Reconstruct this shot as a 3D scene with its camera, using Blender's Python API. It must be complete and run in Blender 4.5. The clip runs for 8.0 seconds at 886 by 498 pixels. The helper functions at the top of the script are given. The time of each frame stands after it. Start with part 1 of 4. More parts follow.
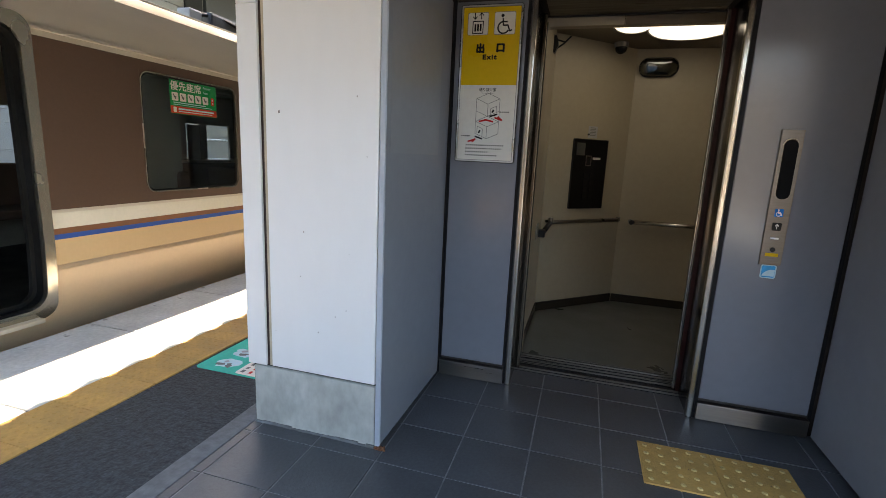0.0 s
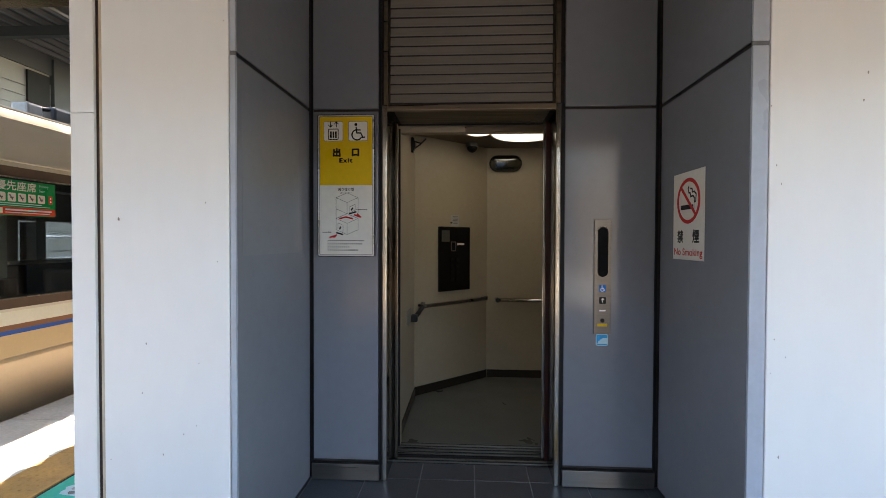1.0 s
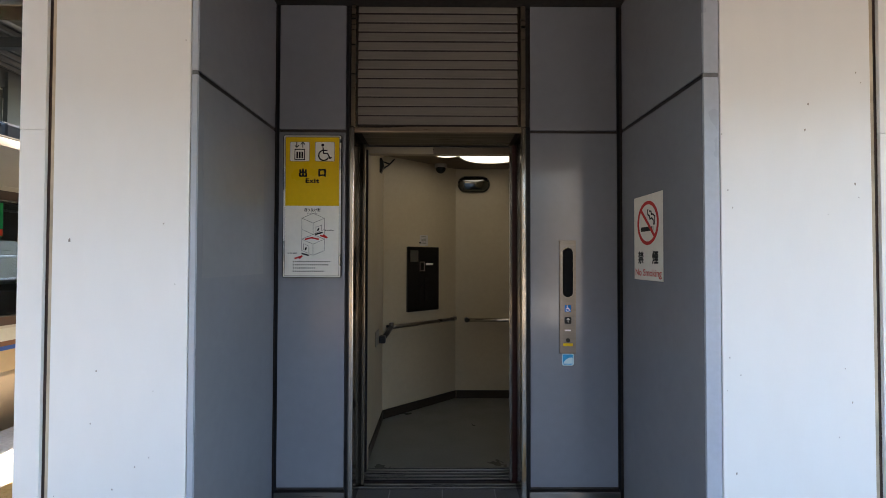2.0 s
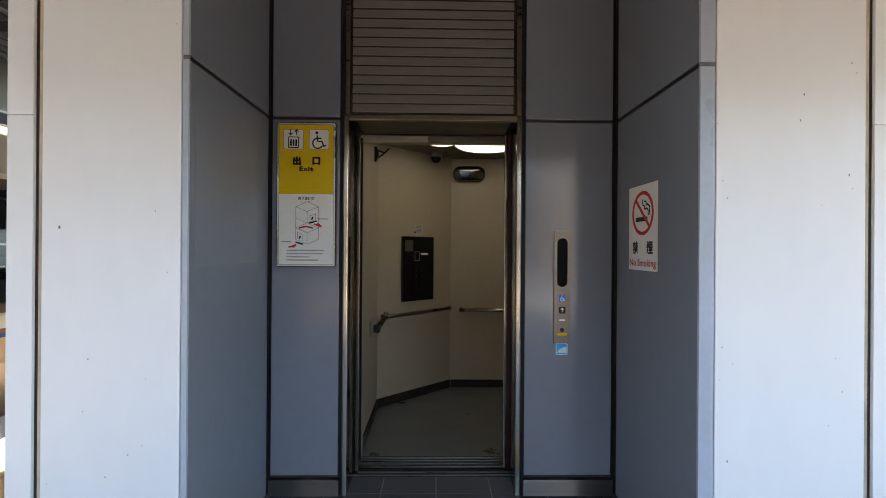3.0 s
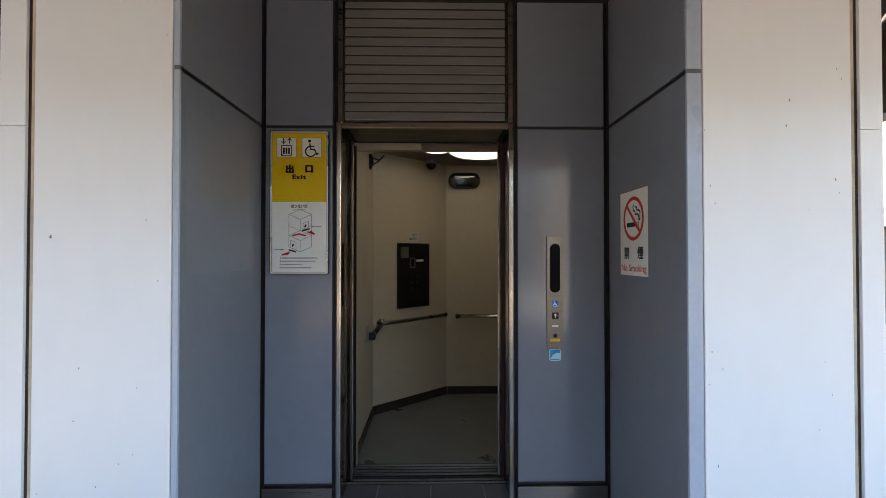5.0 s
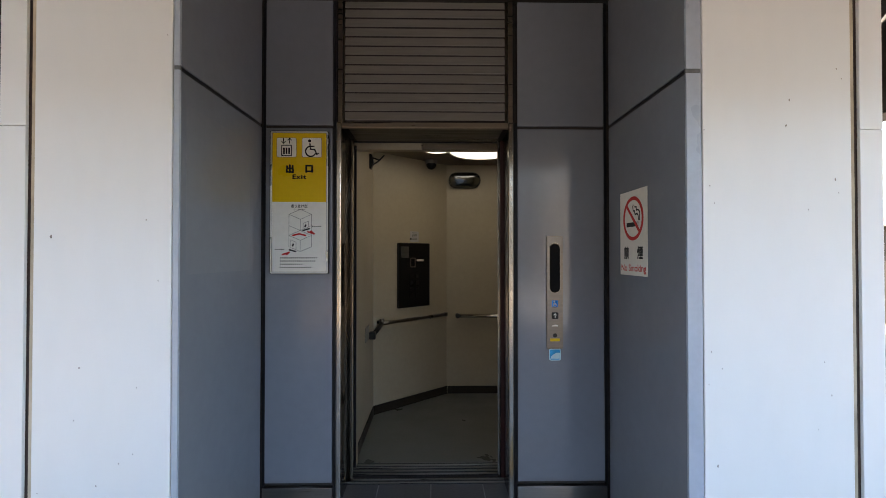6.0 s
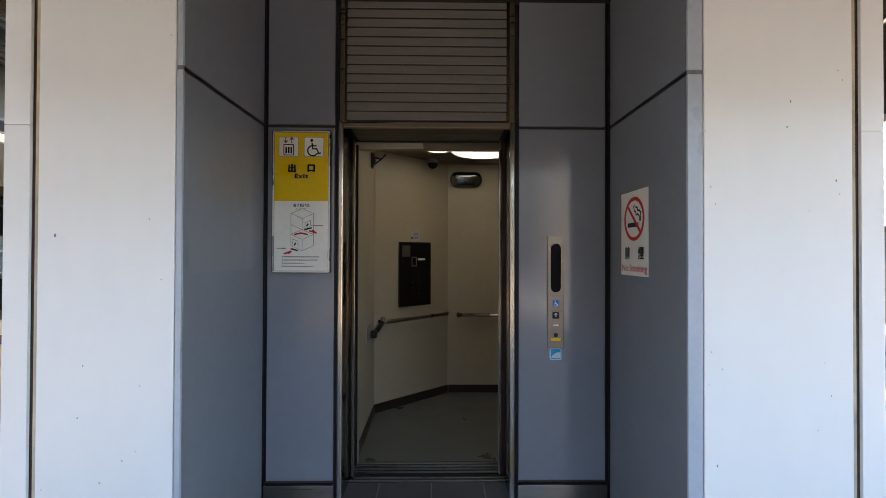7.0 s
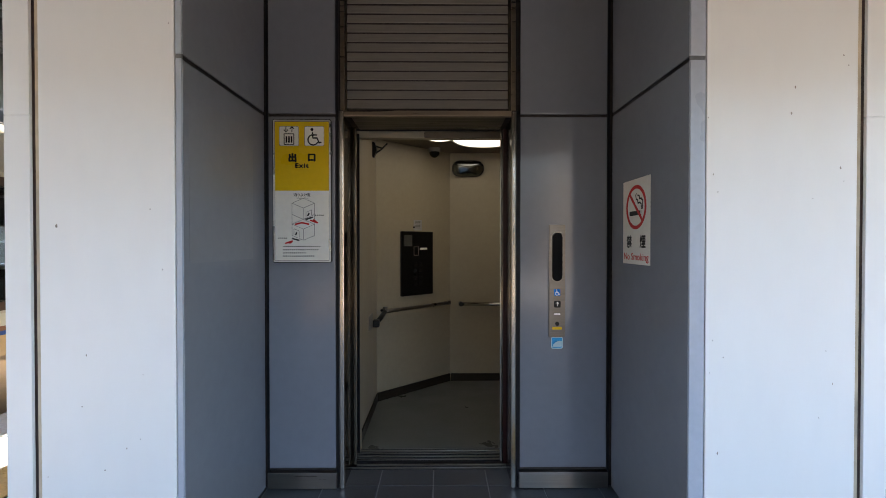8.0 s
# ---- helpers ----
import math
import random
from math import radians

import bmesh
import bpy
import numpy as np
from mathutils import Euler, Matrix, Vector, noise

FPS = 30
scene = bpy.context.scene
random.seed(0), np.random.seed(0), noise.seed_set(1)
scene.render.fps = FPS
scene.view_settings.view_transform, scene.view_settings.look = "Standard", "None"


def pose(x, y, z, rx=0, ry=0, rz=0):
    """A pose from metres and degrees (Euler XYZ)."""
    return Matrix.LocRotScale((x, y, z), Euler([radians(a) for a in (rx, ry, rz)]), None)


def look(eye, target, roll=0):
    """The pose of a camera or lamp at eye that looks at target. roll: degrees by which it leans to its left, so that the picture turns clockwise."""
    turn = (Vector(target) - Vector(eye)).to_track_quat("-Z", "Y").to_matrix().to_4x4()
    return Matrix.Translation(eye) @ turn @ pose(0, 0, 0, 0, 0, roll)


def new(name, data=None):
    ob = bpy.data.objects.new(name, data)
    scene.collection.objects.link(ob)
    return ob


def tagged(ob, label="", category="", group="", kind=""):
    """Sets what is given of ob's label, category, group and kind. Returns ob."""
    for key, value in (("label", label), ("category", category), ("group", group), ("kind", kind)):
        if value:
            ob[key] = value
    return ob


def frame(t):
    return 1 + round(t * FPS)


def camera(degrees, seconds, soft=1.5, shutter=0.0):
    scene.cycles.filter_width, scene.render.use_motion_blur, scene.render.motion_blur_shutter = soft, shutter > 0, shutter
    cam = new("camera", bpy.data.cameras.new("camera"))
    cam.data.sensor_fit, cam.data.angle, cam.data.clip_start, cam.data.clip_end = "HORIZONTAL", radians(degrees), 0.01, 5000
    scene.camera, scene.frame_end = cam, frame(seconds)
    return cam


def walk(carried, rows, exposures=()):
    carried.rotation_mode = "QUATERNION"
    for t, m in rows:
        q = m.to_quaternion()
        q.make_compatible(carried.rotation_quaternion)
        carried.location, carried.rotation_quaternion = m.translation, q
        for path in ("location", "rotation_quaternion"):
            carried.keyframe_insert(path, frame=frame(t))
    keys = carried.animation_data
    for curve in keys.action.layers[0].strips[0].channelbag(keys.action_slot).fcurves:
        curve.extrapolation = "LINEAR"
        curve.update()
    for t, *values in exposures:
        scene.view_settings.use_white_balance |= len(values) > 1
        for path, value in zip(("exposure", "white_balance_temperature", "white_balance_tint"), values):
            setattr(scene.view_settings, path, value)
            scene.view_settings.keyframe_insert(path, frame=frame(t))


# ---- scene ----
cam = camera(86.3, 8.0, soft=0.75)
PATH = [
    (0, (-0.164, -2.481, 1.246), (-0.712, -0.597, 0.858), 2.6),
    (0.5, (-0.027, -2.524, 1.271), (-0.323, -0.558, 1.059), 1.1),
    (1, (-0.021, -2.541, 1.312), (-0.129, -0.545, 1.274), 0.2),
    (1.5, (-0.005, -2.544, 1.325), (-0.024, -0.545, 1.381), -0.1),
    (3, (-0.001, -2.535, 1.317), (0.035, -0.536, 1.319), 0.4),
    (3.5, (0.003, -2.538, 1.319), (0.031, -0.538, 1.341), -0.0),
    (4, (0.012, -2.539, 1.321), (0.044, -0.539, 1.345), -0.1),
    (4.5, (0.027, -2.542, 1.319), (0.065, -0.543, 1.348), -0.0),
    (6, (0.039, -2.546, 1.32), (0.074, -0.546, 1.347), 0.0),
    (6.5, (0.04, -2.549, 1.322), (0.079, -0.55, 1.356), 0.3),
    (7, (0.038, -2.554, 1.325), (0.068, -0.554, 1.346), 0.2),
    (7.5, (0.043, -2.558, 1.325), (0.063, -0.558, 1.327), 0.2),
    (8, (0.048, -2.551, 1.324), (0.065, -0.551, 1.3), 0.0),
]
walk(cam, [(t, look(eye, target, roll)) for t, eye, target, roll in PATH], [(0, 3.22, 7850, 11), (0.7, 3.31, 7700, 11), (2, 3.34, 7550, 11), (5, 3.34, 7400, 11), (8, 3.32, 7400, 11)])

# ---- world, sun, exposure ----
SUN_EL, SUN_AZ = radians(44), radians(-14.2)   # azimuth from +y towards +x
world = bpy.data.worlds.new("sky_world")
scene.world = world
world.use_nodes = True
wn = world.node_tree.nodes
sky = wn.new("ShaderNodeTexSky")
sky.sky_type = "NISHITA"
sky.sun_disc = False
sky.sun_elevation, sky.sun_rotation = SUN_EL, SUN_AZ
world.node_tree.links.new(sky.outputs[0], wn["Background"].inputs[0])
wn["Background"].inputs[1].default_value = 0.15
sun = new("sun", bpy.data.lights.new("sun", "SUN"))
sun.data.energy, sun.data.angle, sun.data.color = 3.5, radians(0.5), (1.0, 0.91, 0.79)
sun_dir = Vector((math.sin(SUN_AZ) * math.cos(SUN_EL), math.cos(SUN_AZ) * math.cos(SUN_EL), math.sin(SUN_EL)))
sun.matrix_world = look(sun_dir * 40, (0, 0, 0))
SLOPE = -sun_dir.x / sun_dir.z               # sideways fall of a shadow per metre of height

# ---- materials ----


def mat(name, color, rough=0.5, metal=0.0, vary=0.12, grain=40.0, stain=2.5, bump=0.05, bump_scale=120.0,
        stretch=(1, 1, 1), rough_vary=0.12, speck=None, coat=0.0, rand=0.0, spec=0.5, brushed=0.0):
    """A painted, cast or metal surface: colour varied at two scales, uneven gloss and fine relief."""
    m = bpy.data.materials.new(name)
    m.use_nodes = True
    nt = m.node_tree
    n, l = nt.nodes, nt.links
    b = n["Principled BSDF"]
    b.inputs["Metallic"].default_value = metal
    b.inputs["Coat Weight"].default_value = coat
    b.inputs["Coat Roughness"].default_value = 0.08
    b.inputs["Specular IOR Level"].default_value = spec
    tc = n.new("ShaderNodeTexCoord")
    mp = n.new("ShaderNodeMapping")
    mp.inputs["Scale"].default_value = stretch
    l.new(tc.outputs["Object"], mp.inputs[0])

    def noise_at(scale, detail=4.0):
        t = n.new("ShaderNodeTexNoise")
        t.inputs["Scale"].default_value, t.inputs["Detail"].default_value = scale, detail
        l.new(mp.outputs[0], t.inputs["Vector"])
        return t

    def ranged(src, lo, hi, a=0.3, z=0.7):
        r = n.new("ShaderNodeMapRange")
        r.inputs[1].default_value, r.inputs[2].default_value = a, z
        r.inputs[3].default_value, r.inputs[4].default_value = lo, hi
        l.new(src, r.inputs[0])
        return r.outputs[0]

    big, fine = noise_at(stain), noise_at(grain, 6.0)
    f1, f2 = ranged(big.outputs[0], 1 - vary, 1 + vary), ranged(fine.outputs[0], 1 - vary * 0.6, 1 + vary * 0.6)
    mul = n.new("ShaderNodeMath")
    mul.operation = "MULTIPLY"
    l.new(f1, mul.inputs[0])
    l.new(f2, mul.inputs[1])
    factor = mul.outputs[0]
    if rand:
        info = n.new("ShaderNodeObjectInfo")
        m2 = n.new("ShaderNodeMath")
        m2.operation = "MULTIPLY"
        l.new(factor, m2.inputs[0])
        l.new(ranged(info.outputs["Random"], 1 - rand, 1 + rand, 0, 1), m2.inputs[1])
        factor = m2.outputs[0]
    sc = n.new("ShaderNodeVectorMath")
    sc.operation = "SCALE"
    sc.inputs[0].default_value = color
    l.new(factor, sc.inputs["Scale"])
    out = sc.outputs[0]
    if speck:
        # sparse chips and marks: (colour, scale, threshold)
        vt = noise_at(speck[1], 2.0)
        k = ranged(vt.outputs[0], 0, 1, speck[2], speck[2] + 0.03)
        mix = n.new("ShaderNodeMix")
        mix.data_type = "RGBA"
        mix.inputs[7].default_value = (*speck[0], 1)
        l.new(k, mix.inputs[0])
        l.new(out, mix.inputs[6])
        out = mix.outputs[2]
    l.new(out, b.inputs["Base Color"])
    l.new(ranged(big.outputs[0], max(0.02, rough - rough_vary), min(1, rough + rough_vary)), b.inputs["Roughness"])
    if brushed:
        tg = n.new("ShaderNodeTangent")
        tg.direction_type, tg.axis = "RADIAL", "Z"
        b.inputs["Anisotropic"].default_value = brushed
        b.inputs["Anisotropic Rotation"].default_value = 0.25
        l.new(tg.outputs[0], b.inputs["Tangent"])
    if bump:
        bp = n.new("ShaderNodeBump")
        bp.inputs["Strength"].default_value, bp.inputs["Distance"].default_value = bump, 0.01
        l.new(noise_at(bump_scale, 3.0).outputs[0], bp.inputs["Height"])
        l.new(bp.outputs[0], b.inputs["Normal"])
    return m


def glow(name, color, strength):
    m = bpy.data.materials.new(name)
    m.use_nodes = True
    b = m.node_tree.nodes["Principled BSDF"]
    b.inputs["Base Color"].default_value = (*color, 1)
    b.inputs["Emission Color"].default_value = (*color, 1)
    b.inputs["Emission Strength"].default_value = strength
    return m


def glass(name, color=(1, 1, 1), rough=0.0):
    m = bpy.data.materials.new(name)
    m.use_nodes = True
    b = m.node_tree.nodes["Principled BSDF"]
    b.inputs["Base Color"].default_value = (*color, 1)
    b.inputs["Roughness"].default_value = rough
    b.inputs["Transmission Weight"].default_value = 1.0
    b.inputs["IOR"].default_value = 1.45
    return m


M = {
    "white_panel": mat("white_panel", (0.74, 0.735, 0.725), 0.4, vary=0.018, grain=14, stain=1.6, bump=0.01, bump_scale=60, rough_vary=0.03, stretch=(1, 1, 0.35)),
    "chip": mat("chipped_paint", (0.27, 0.24, 0.22), 0.8, vary=0.4, grain=200, stain=40),
    "paper": mat("greyed_paper", (0.36, 0.36, 0.385), 0.6, vary=0.1),
    "trim": mat("pale_trim", (0.37, 0.405, 0.465), 0.35, vary=0.06, speck=((0.3, 0.22, 0.16), 30, 0.76)),
    "blue_panel": mat("blue_grey_panel", (0.176, 0.187, 0.213), 0.165, vary=0.04, grain=20, stain=1.6, bump=0.012, bump_scale=50, rough_vary=0.03),
    "pale_rect": mat("pale_rect_paint", (0.188, 0.196, 0.219), 0.20, vary=0.04, grain=20, stain=2.2, bump=0.012, bump_scale=50, rough_vary=0.03),
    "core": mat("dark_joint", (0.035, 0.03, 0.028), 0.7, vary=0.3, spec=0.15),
    "gasket": mat("black_gasket", (0.012, 0.012, 0.014), 0.45, vary=0.2, spec=0.15),
    "rust_joint": mat("rusty_sealant", (0.035, 0.018, 0.014), 0.8, vary=0.6, stain=9, grain=60),
    "sealant": mat("beige_sealant", (0.46, 0.385, 0.28), 0.75, vary=0.25, stain=6, stretch=(1, 1, 0.4)),
    "steel": mat("brushed_stainless", (0.44, 0.405, 0.36), 0.2, 1.0, vary=0.05, grain=30, stain=3, bump=0, stretch=(8, 8, 0.4), rough_vary=0.03),
    "steel_h": mat("brushed_stainless_flat", (0.20, 0.19, 0.175), 0.32, 1.0, brushed=0.95, vary=0.08, grain=30, stain=3, bump=0.012, bump_scale=60, stretch=(0.5, 20, 20), rough_vary=0.05),
    "plate_steel": mat("hairline_plate", (0.185, 0.165, 0.145), 0.36, 0.9, vary=0.1, grain=30, stain=3, bump=0.004, bump_scale=60, stretch=(0.8, 20, 20), rough_vary=0.04),
    "bronze": mat("brown_tinted_steel", (0.17, 0.135, 0.10), 0.22, 0.9, vary=0.12, stretch=(20, 20, 0.8), bump=0.004, rough_vary=0.04),
    "louver": mat("louver_paint", (0.170, 0.155, 0.140), 0.4, vary=0.1, stretch=(1, 10, 10), grain=10),
    "tile": mat("slate_tile", (0.055, 0.058, 0.064), 0.36, spec=0.55, rough_vary=0.06, vary=0.2, grain=60, stain=4, bump=0.12, bump_scale=90, rand=0.08),
    "grout": mat("pale_grout", (0.24, 0.24, 0.245), 0.85, vary=0.3, grain=50, stain=5),
    "concrete": mat("concrete", (0.36, 0.36, 0.345), 0.85, vary=0.22, grain=30, stain=4.5, bump=0.25, bump_scale=80),
    "concrete_dark": mat("weathered_concrete", (0.13, 0.135, 0.14), 0.85, vary=0.3, grain=30, stain=5, bump=0.3, bump_scale=90),
    "asphalt": mat("asphalt", (0.037, 0.043, 0.048), 0.8, vary=0.5, grain=90, stain=32, bump=1.0, bump_scale=60, speck=((0.26, 0.26, 0.27), 90, 0.77), spec=0.3),
    "warm_paving": mat("bounce_paving", (0.075, 0.058, 0.040), 0.85, vary=0.2, grain=40, stain=3, bump=0.2, bump_scale=60),
    "tactile": mat("ochre_tactile", (0.45, 0.26, 0.075), 0.7, vary=0.16, grain=50, stain=6, bump=0.2, bump_scale=120, rand=0.06,
                   speck=((0.08, 0.06, 0.04), 40, 0.75)),
    "tactile_dot": mat("worn_tactile_dot", (0.50, 0.34, 0.13), 0.6, vary=0.2),
    "edge_stone": mat("platform_edge", (0.56, 0.555, 0.53), 0.85, vary=0.16, grain=40, stain=2.5, bump=0.12, bump_scale=90, speck=((0.26, 0.25, 0.235), 7, 0.68)),
    "plinth": mat("stained_plinth", (0.385, 0.395, 0.365), 0.8, vary=0.2, grain=22, stain=5.0, bump=0.14, bump_scale=70, stretch=(1.3, 1.3, 0.75)),
    "rust": mat("rust", (0.16, 0.055, 0.02), 0.9, vary=0.5, grain=80, stain=20, bump=0.5),
    "white": mat("sign_white", (0.82, 0.81, 0.79), 0.4, vary=0.03),
    "white_old": mat("faded_white", (0.72, 0.695, 0.64), 0.4, vary=0.05),
    "yellow": mat("sign_yellow", (0.68, 0.445, 0.016), 0.35, vary=0.04, spec=0.15),
    "black": mat("print_black", (0.012, 0.012, 0.012), 0.45, vary=0.1, spec=0.15),
    "grey_ink": mat("print_grey", (0.16, 0.16, 0.16), 0.5, vary=0.1, spec=0.15),
    "red": mat("print_red", (0.55, 0.02, 0.018), 0.4, vary=0.05, spec=0.15),
    "orange_red": mat("print_orange_red", (0.62, 0.05, 0.025), 0.4, vary=0.05, spec=0.15),
    "green": mat("print_green", (0.005, 0.27, 0.085), 0.35, vary=0.05, spec=0.15),
    "teal": mat("floor_teal", (0.012, 0.50, 0.38), 0.55, vary=0.1, stain=8, spec=0.15),
    "pale_blue": mat("print_pale_blue", (0.45, 0.66, 0.72), 0.4, vary=0.05),
    "blue": mat("print_blue", (0.005, 0.17, 0.56), 0.35, vary=0.05, spec=0.15),
    "sky_blue": mat("print_sky_blue", (0.02, 0.32, 0.62), 0.35, vary=0.2, stain=15, spec=0.15),
    "silver": mat("silver_frame", (0.6, 0.6, 0.59), 0.3, 0.9, vary=0.06),
    "silver_warm": mat("warm_stainless", (0.62, 0.56, 0.46), 0.24, 0.9, vary=0.05, bump=0.0, rough_vary=0.05),
    "indicator_black": mat("indicator_black", (0.005, 0.005, 0.006), 0.45, vary=0.1, bump=0, spec=0.06),
    "frame_dark": mat("dull_silver_frame", (0.20, 0.195, 0.19), 0.35, 0.9, vary=0.06),
    "dark_glass": mat("dark_acrylic", (0.006, 0.006, 0.007), 0.14, vary=0.1, bump=0, spec=0.2),
    "brown_steel": mat("brown_steel", (0.235, 0.19, 0.145), 0.3, 0.9, vary=0.12, stretch=(0.8, 20, 20), bump=0.004, rough_vary=0.04),
    "soffit_dark": mat("dark_brown_steel", (0.040, 0.032, 0.024), 0.35, 0.6, vary=0.15, stretch=(0.8, 20, 20), bump=0.004),
    "sill_steel": mat("sill_steel", (0.15, 0.145, 0.135), 0.34, 0.9, vary=0.2, grain=30, stain=5, stretch=(0.6, 20, 20), bump=0.004),
    "dark_return": mat("dark_return", (0.050, 0.043, 0.034), 0.13, 1.0, vary=0.12, stretch=(8, 8, 0.8), bump=0, rough_vary=0.03),
    "maroon": mat("dark_maroon_steel", (0.045, 0.026, 0.021), 0.16, 1.0, vary=0.12, stretch=(8, 8, 0.8), bump=0, rough_vary=0.03),
    "red_door": mat("crimson_door", (0.035, 0.006, 0.006), 0.35, vary=0.06, stretch=(8, 8, 1)),
    "chrome": mat("polished_steel", (0.40, 0.375, 0.34), 0.14, 1.0, vary=0.05, bump=0.0),
    "cream": mat("cream_laminate", (0.355, 0.305, 0.22), 0.45, vary=0.05, grain=30, stain=1.5),
    "skirting": mat("brown_skirting", (0.024, 0.019, 0.014), 0.5, vary=0.2, spec=0.2),
    "car_floor": mat("grey_vinyl", (0.105, 0.108, 0.094), 0.36, vary=0.1, grain=60, stain=3, bump=0),
    "car_ceiling": mat("brown_ceiling", (0.12, 0.095, 0.065), 0.45, vary=0.1),
    "lamp": glow("lamp_diffuser", (1.0, 0.95, 0.85), 0.20),
    "tube": mat("dull_steel_tube", (0.20, 0.18, 0.155), 0.35, 1.0, vary=0.1),
    "black_plastic": mat("black_plastic", (0.018, 0.018, 0.018), 0.4, vary=0.2, spec=0.15),
    "grey_plastic": mat("grey_plastic", (0.22, 0.21, 0.19), 0.45, vary=0.1),
    "dull_notice": mat("dull_notice", (0.06, 0.06, 0.052), 0.5, vary=0.2),
    "key": mat("black_key", (0.010, 0.010, 0.011), 0.2, vary=0.1, bump=0, spec=0.3),
    "rail_chrome": mat("rail_chrome", (0.46, 0.44, 0.40), 0.18, 1.0, vary=0.05, bump=0),
    "mirror": mat("mirror", (0.20, 0.215, 0.21), 0.17, 1.0, vary=0.03, bump=0, rough_vary=0.03),
    "train_steel": mat("train_stainless", (0.74, 0.66, 0.545), 0.42, 0.45, vary=0.05, grain=6, stain=1.0, bump=0.008, bump_scale=20, stretch=(1, 0.3, 2), rough_vary=0.05),
    "train_shoulder": mat("train_shoulder", (0.11, 0.094, 0.07), 0.8, 0.0, vary=0.15, stain=3, spec=0.1),
    "train_brown": mat("train_brown", (0.120, 0.070, 0.048), 0.42, vary=0.06, stain=1.2),
    "train_rust": mat("train_red_brown", (0.24, 0.095, 0.04), 0.4, vary=0.06),
    "train_cream": mat("train_cream", (0.80, 0.74, 0.62), 0.35, vary=0.04),
    "train_blue": mat("train_blue", (0.018, 0.085, 0.36), 0.35, vary=0.05),
    "train_beige": mat("train_beige", (0.66, 0.45, 0.24), 0.48, vary=0.03, stain=1.0, bump=0.01, bump_scale=30),
    "train_lower": mat("train_lower_steel", (0.70, 0.50, 0.32), 0.36, 0.15, vary=0.03, stain=1.0, bump=0.006, bump_scale=20, rough_vary=0.04),
    "train_dark": mat("train_dark", (0.012, 0.012, 0.012), 0.5, vary=0.3, spec=0.15),
    "train_inside": mat("train_lining", (0.22, 0.205, 0.17), 0.5, vary=0.08),
    "train_panel": mat("train_dim_panel", (0.30, 0.33, 0.30), 0.5, vary=0.1),
    "seat": mat("seat_moquette", (0.10, 0.06, 0.04), 0.9, vary=0.2, grain=100),
    "rubber": mat("rubber_seal", (0.015, 0.015, 0.015), 0.5, vary=0.2, spec=0.15),
    "glass": glass("clear_glass", (0.60, 0.62, 0.59)),
    "pale_glass": glass("pale_glass", (0.9, 0.92, 0.9)),
    "train_roof": mat("train_roof", (0.09, 0.076, 0.057), 0.85, vary=0.2, stain=3, spec=0.1),
    "ballast": mat("ballast", (0.27, 0.212, 0.155), 0.9, vary=0.5, grain=30, stain=6, bump=1.0, bump_scale=30),
    "rail": mat("rail_steel", (0.2, 0.15, 0.12), 0.4, 0.7, vary=0.2),
    "canopy": mat("canopy_sheet", (0.06, 0.045, 0.032), 0.55, vary=0.12),
    "canopy_dark": mat("dark_roof_sheet", (0.018, 0.021, 0.023), 0.5, vary=0.2),
    "beam": mat("painted_beam", (0.035, 0.042, 0.046), 0.5, vary=0.15),
    "beam_light": mat("light_beam", (0.12, 0.13, 0.135), 0.5, vary=0.15),
    "siding": mat("white_siding", (0.20, 0.195, 0.18), 0.6, vary=0.08, stain=1),
    "roof_tile": mat("roof_tile", (0.12, 0.07, 0.055), 0.7, vary=0.3),
    "streak_cream": mat("streak_cream", (0.56, 0.50, 0.42), 0.8, vary=0.15, stain=0.6),
    "far_wall": mat("far_wall", (0.07, 0.055, 0.043), 0.8, vary=0.15, stain=0.5),
}

# ---- building helpers ----
ORG = {}


def thing(name, loc, label, category, group="", kind=""):
    ob = new(name)
    ob.empty_display_size = 0.1
    ob.location = loc
    ORG[ob] = Vector(loc)
    return tagged(ob, label, category, group, kind)


def part(name, bm, material, parent=None, label="", smooth=False):
    """Links a bmesh, given in world metres, as one mesh object under a thing or a part."""
    org = ORG[parent] if parent else Vector()
    bmesh.ops.recalc_face_normals(bm, faces=bm.faces)
    for v in bm.verts:
        v.co -= org
    me = bpy.data.meshes.new(name)
    bm.to_mesh(me)
    bm.free()
    me.materials.append(M[material])
    if smooth:
        me.polygons.foreach_set("use_smooth", [True] * len(me.polygons))
    ob = new(name, me)
    ORG[ob] = org
    if parent:
        ob.parent = parent
    return tagged(ob, label)


def structure(name, bm, material, label, category="", smooth=False):
    return tagged(part(name, bm, material, None, "", smooth), label, category, "", "structure")


def box(x0, x1, y0, y1, z0, z1, bevel=0.0, bm=None, m=None):
    """A box between two corners, its edges eased by bevel metres."""
    t = bmesh.new()
    bmesh.ops.create_cube(t, size=1, matrix=Matrix.Translation(((x0 + x1) / 2, (y0 + y1) / 2, (z0 + z1) / 2))
                          @ Matrix.Diagonal((x1 - x0, y1 - y0, z1 - z0, 1)))
    if bevel:
        bmesh.ops.bevel(t, geom=t.edges[:], offset=bevel, segments=2, affect="EDGES", profile=0.6)
    if m is not None:
        bmesh.ops.transform(t, matrix=m, verts=t.verts)
    if bm is None:
        return t
    return merge(bm, t)


def merge(bm, t):
    me = bpy.data.meshes.new("tmp")
    t.to_mesh(me)
    t.free()
    bm.from_mesh(me)
    bpy.data.meshes.remove(me)
    return bm


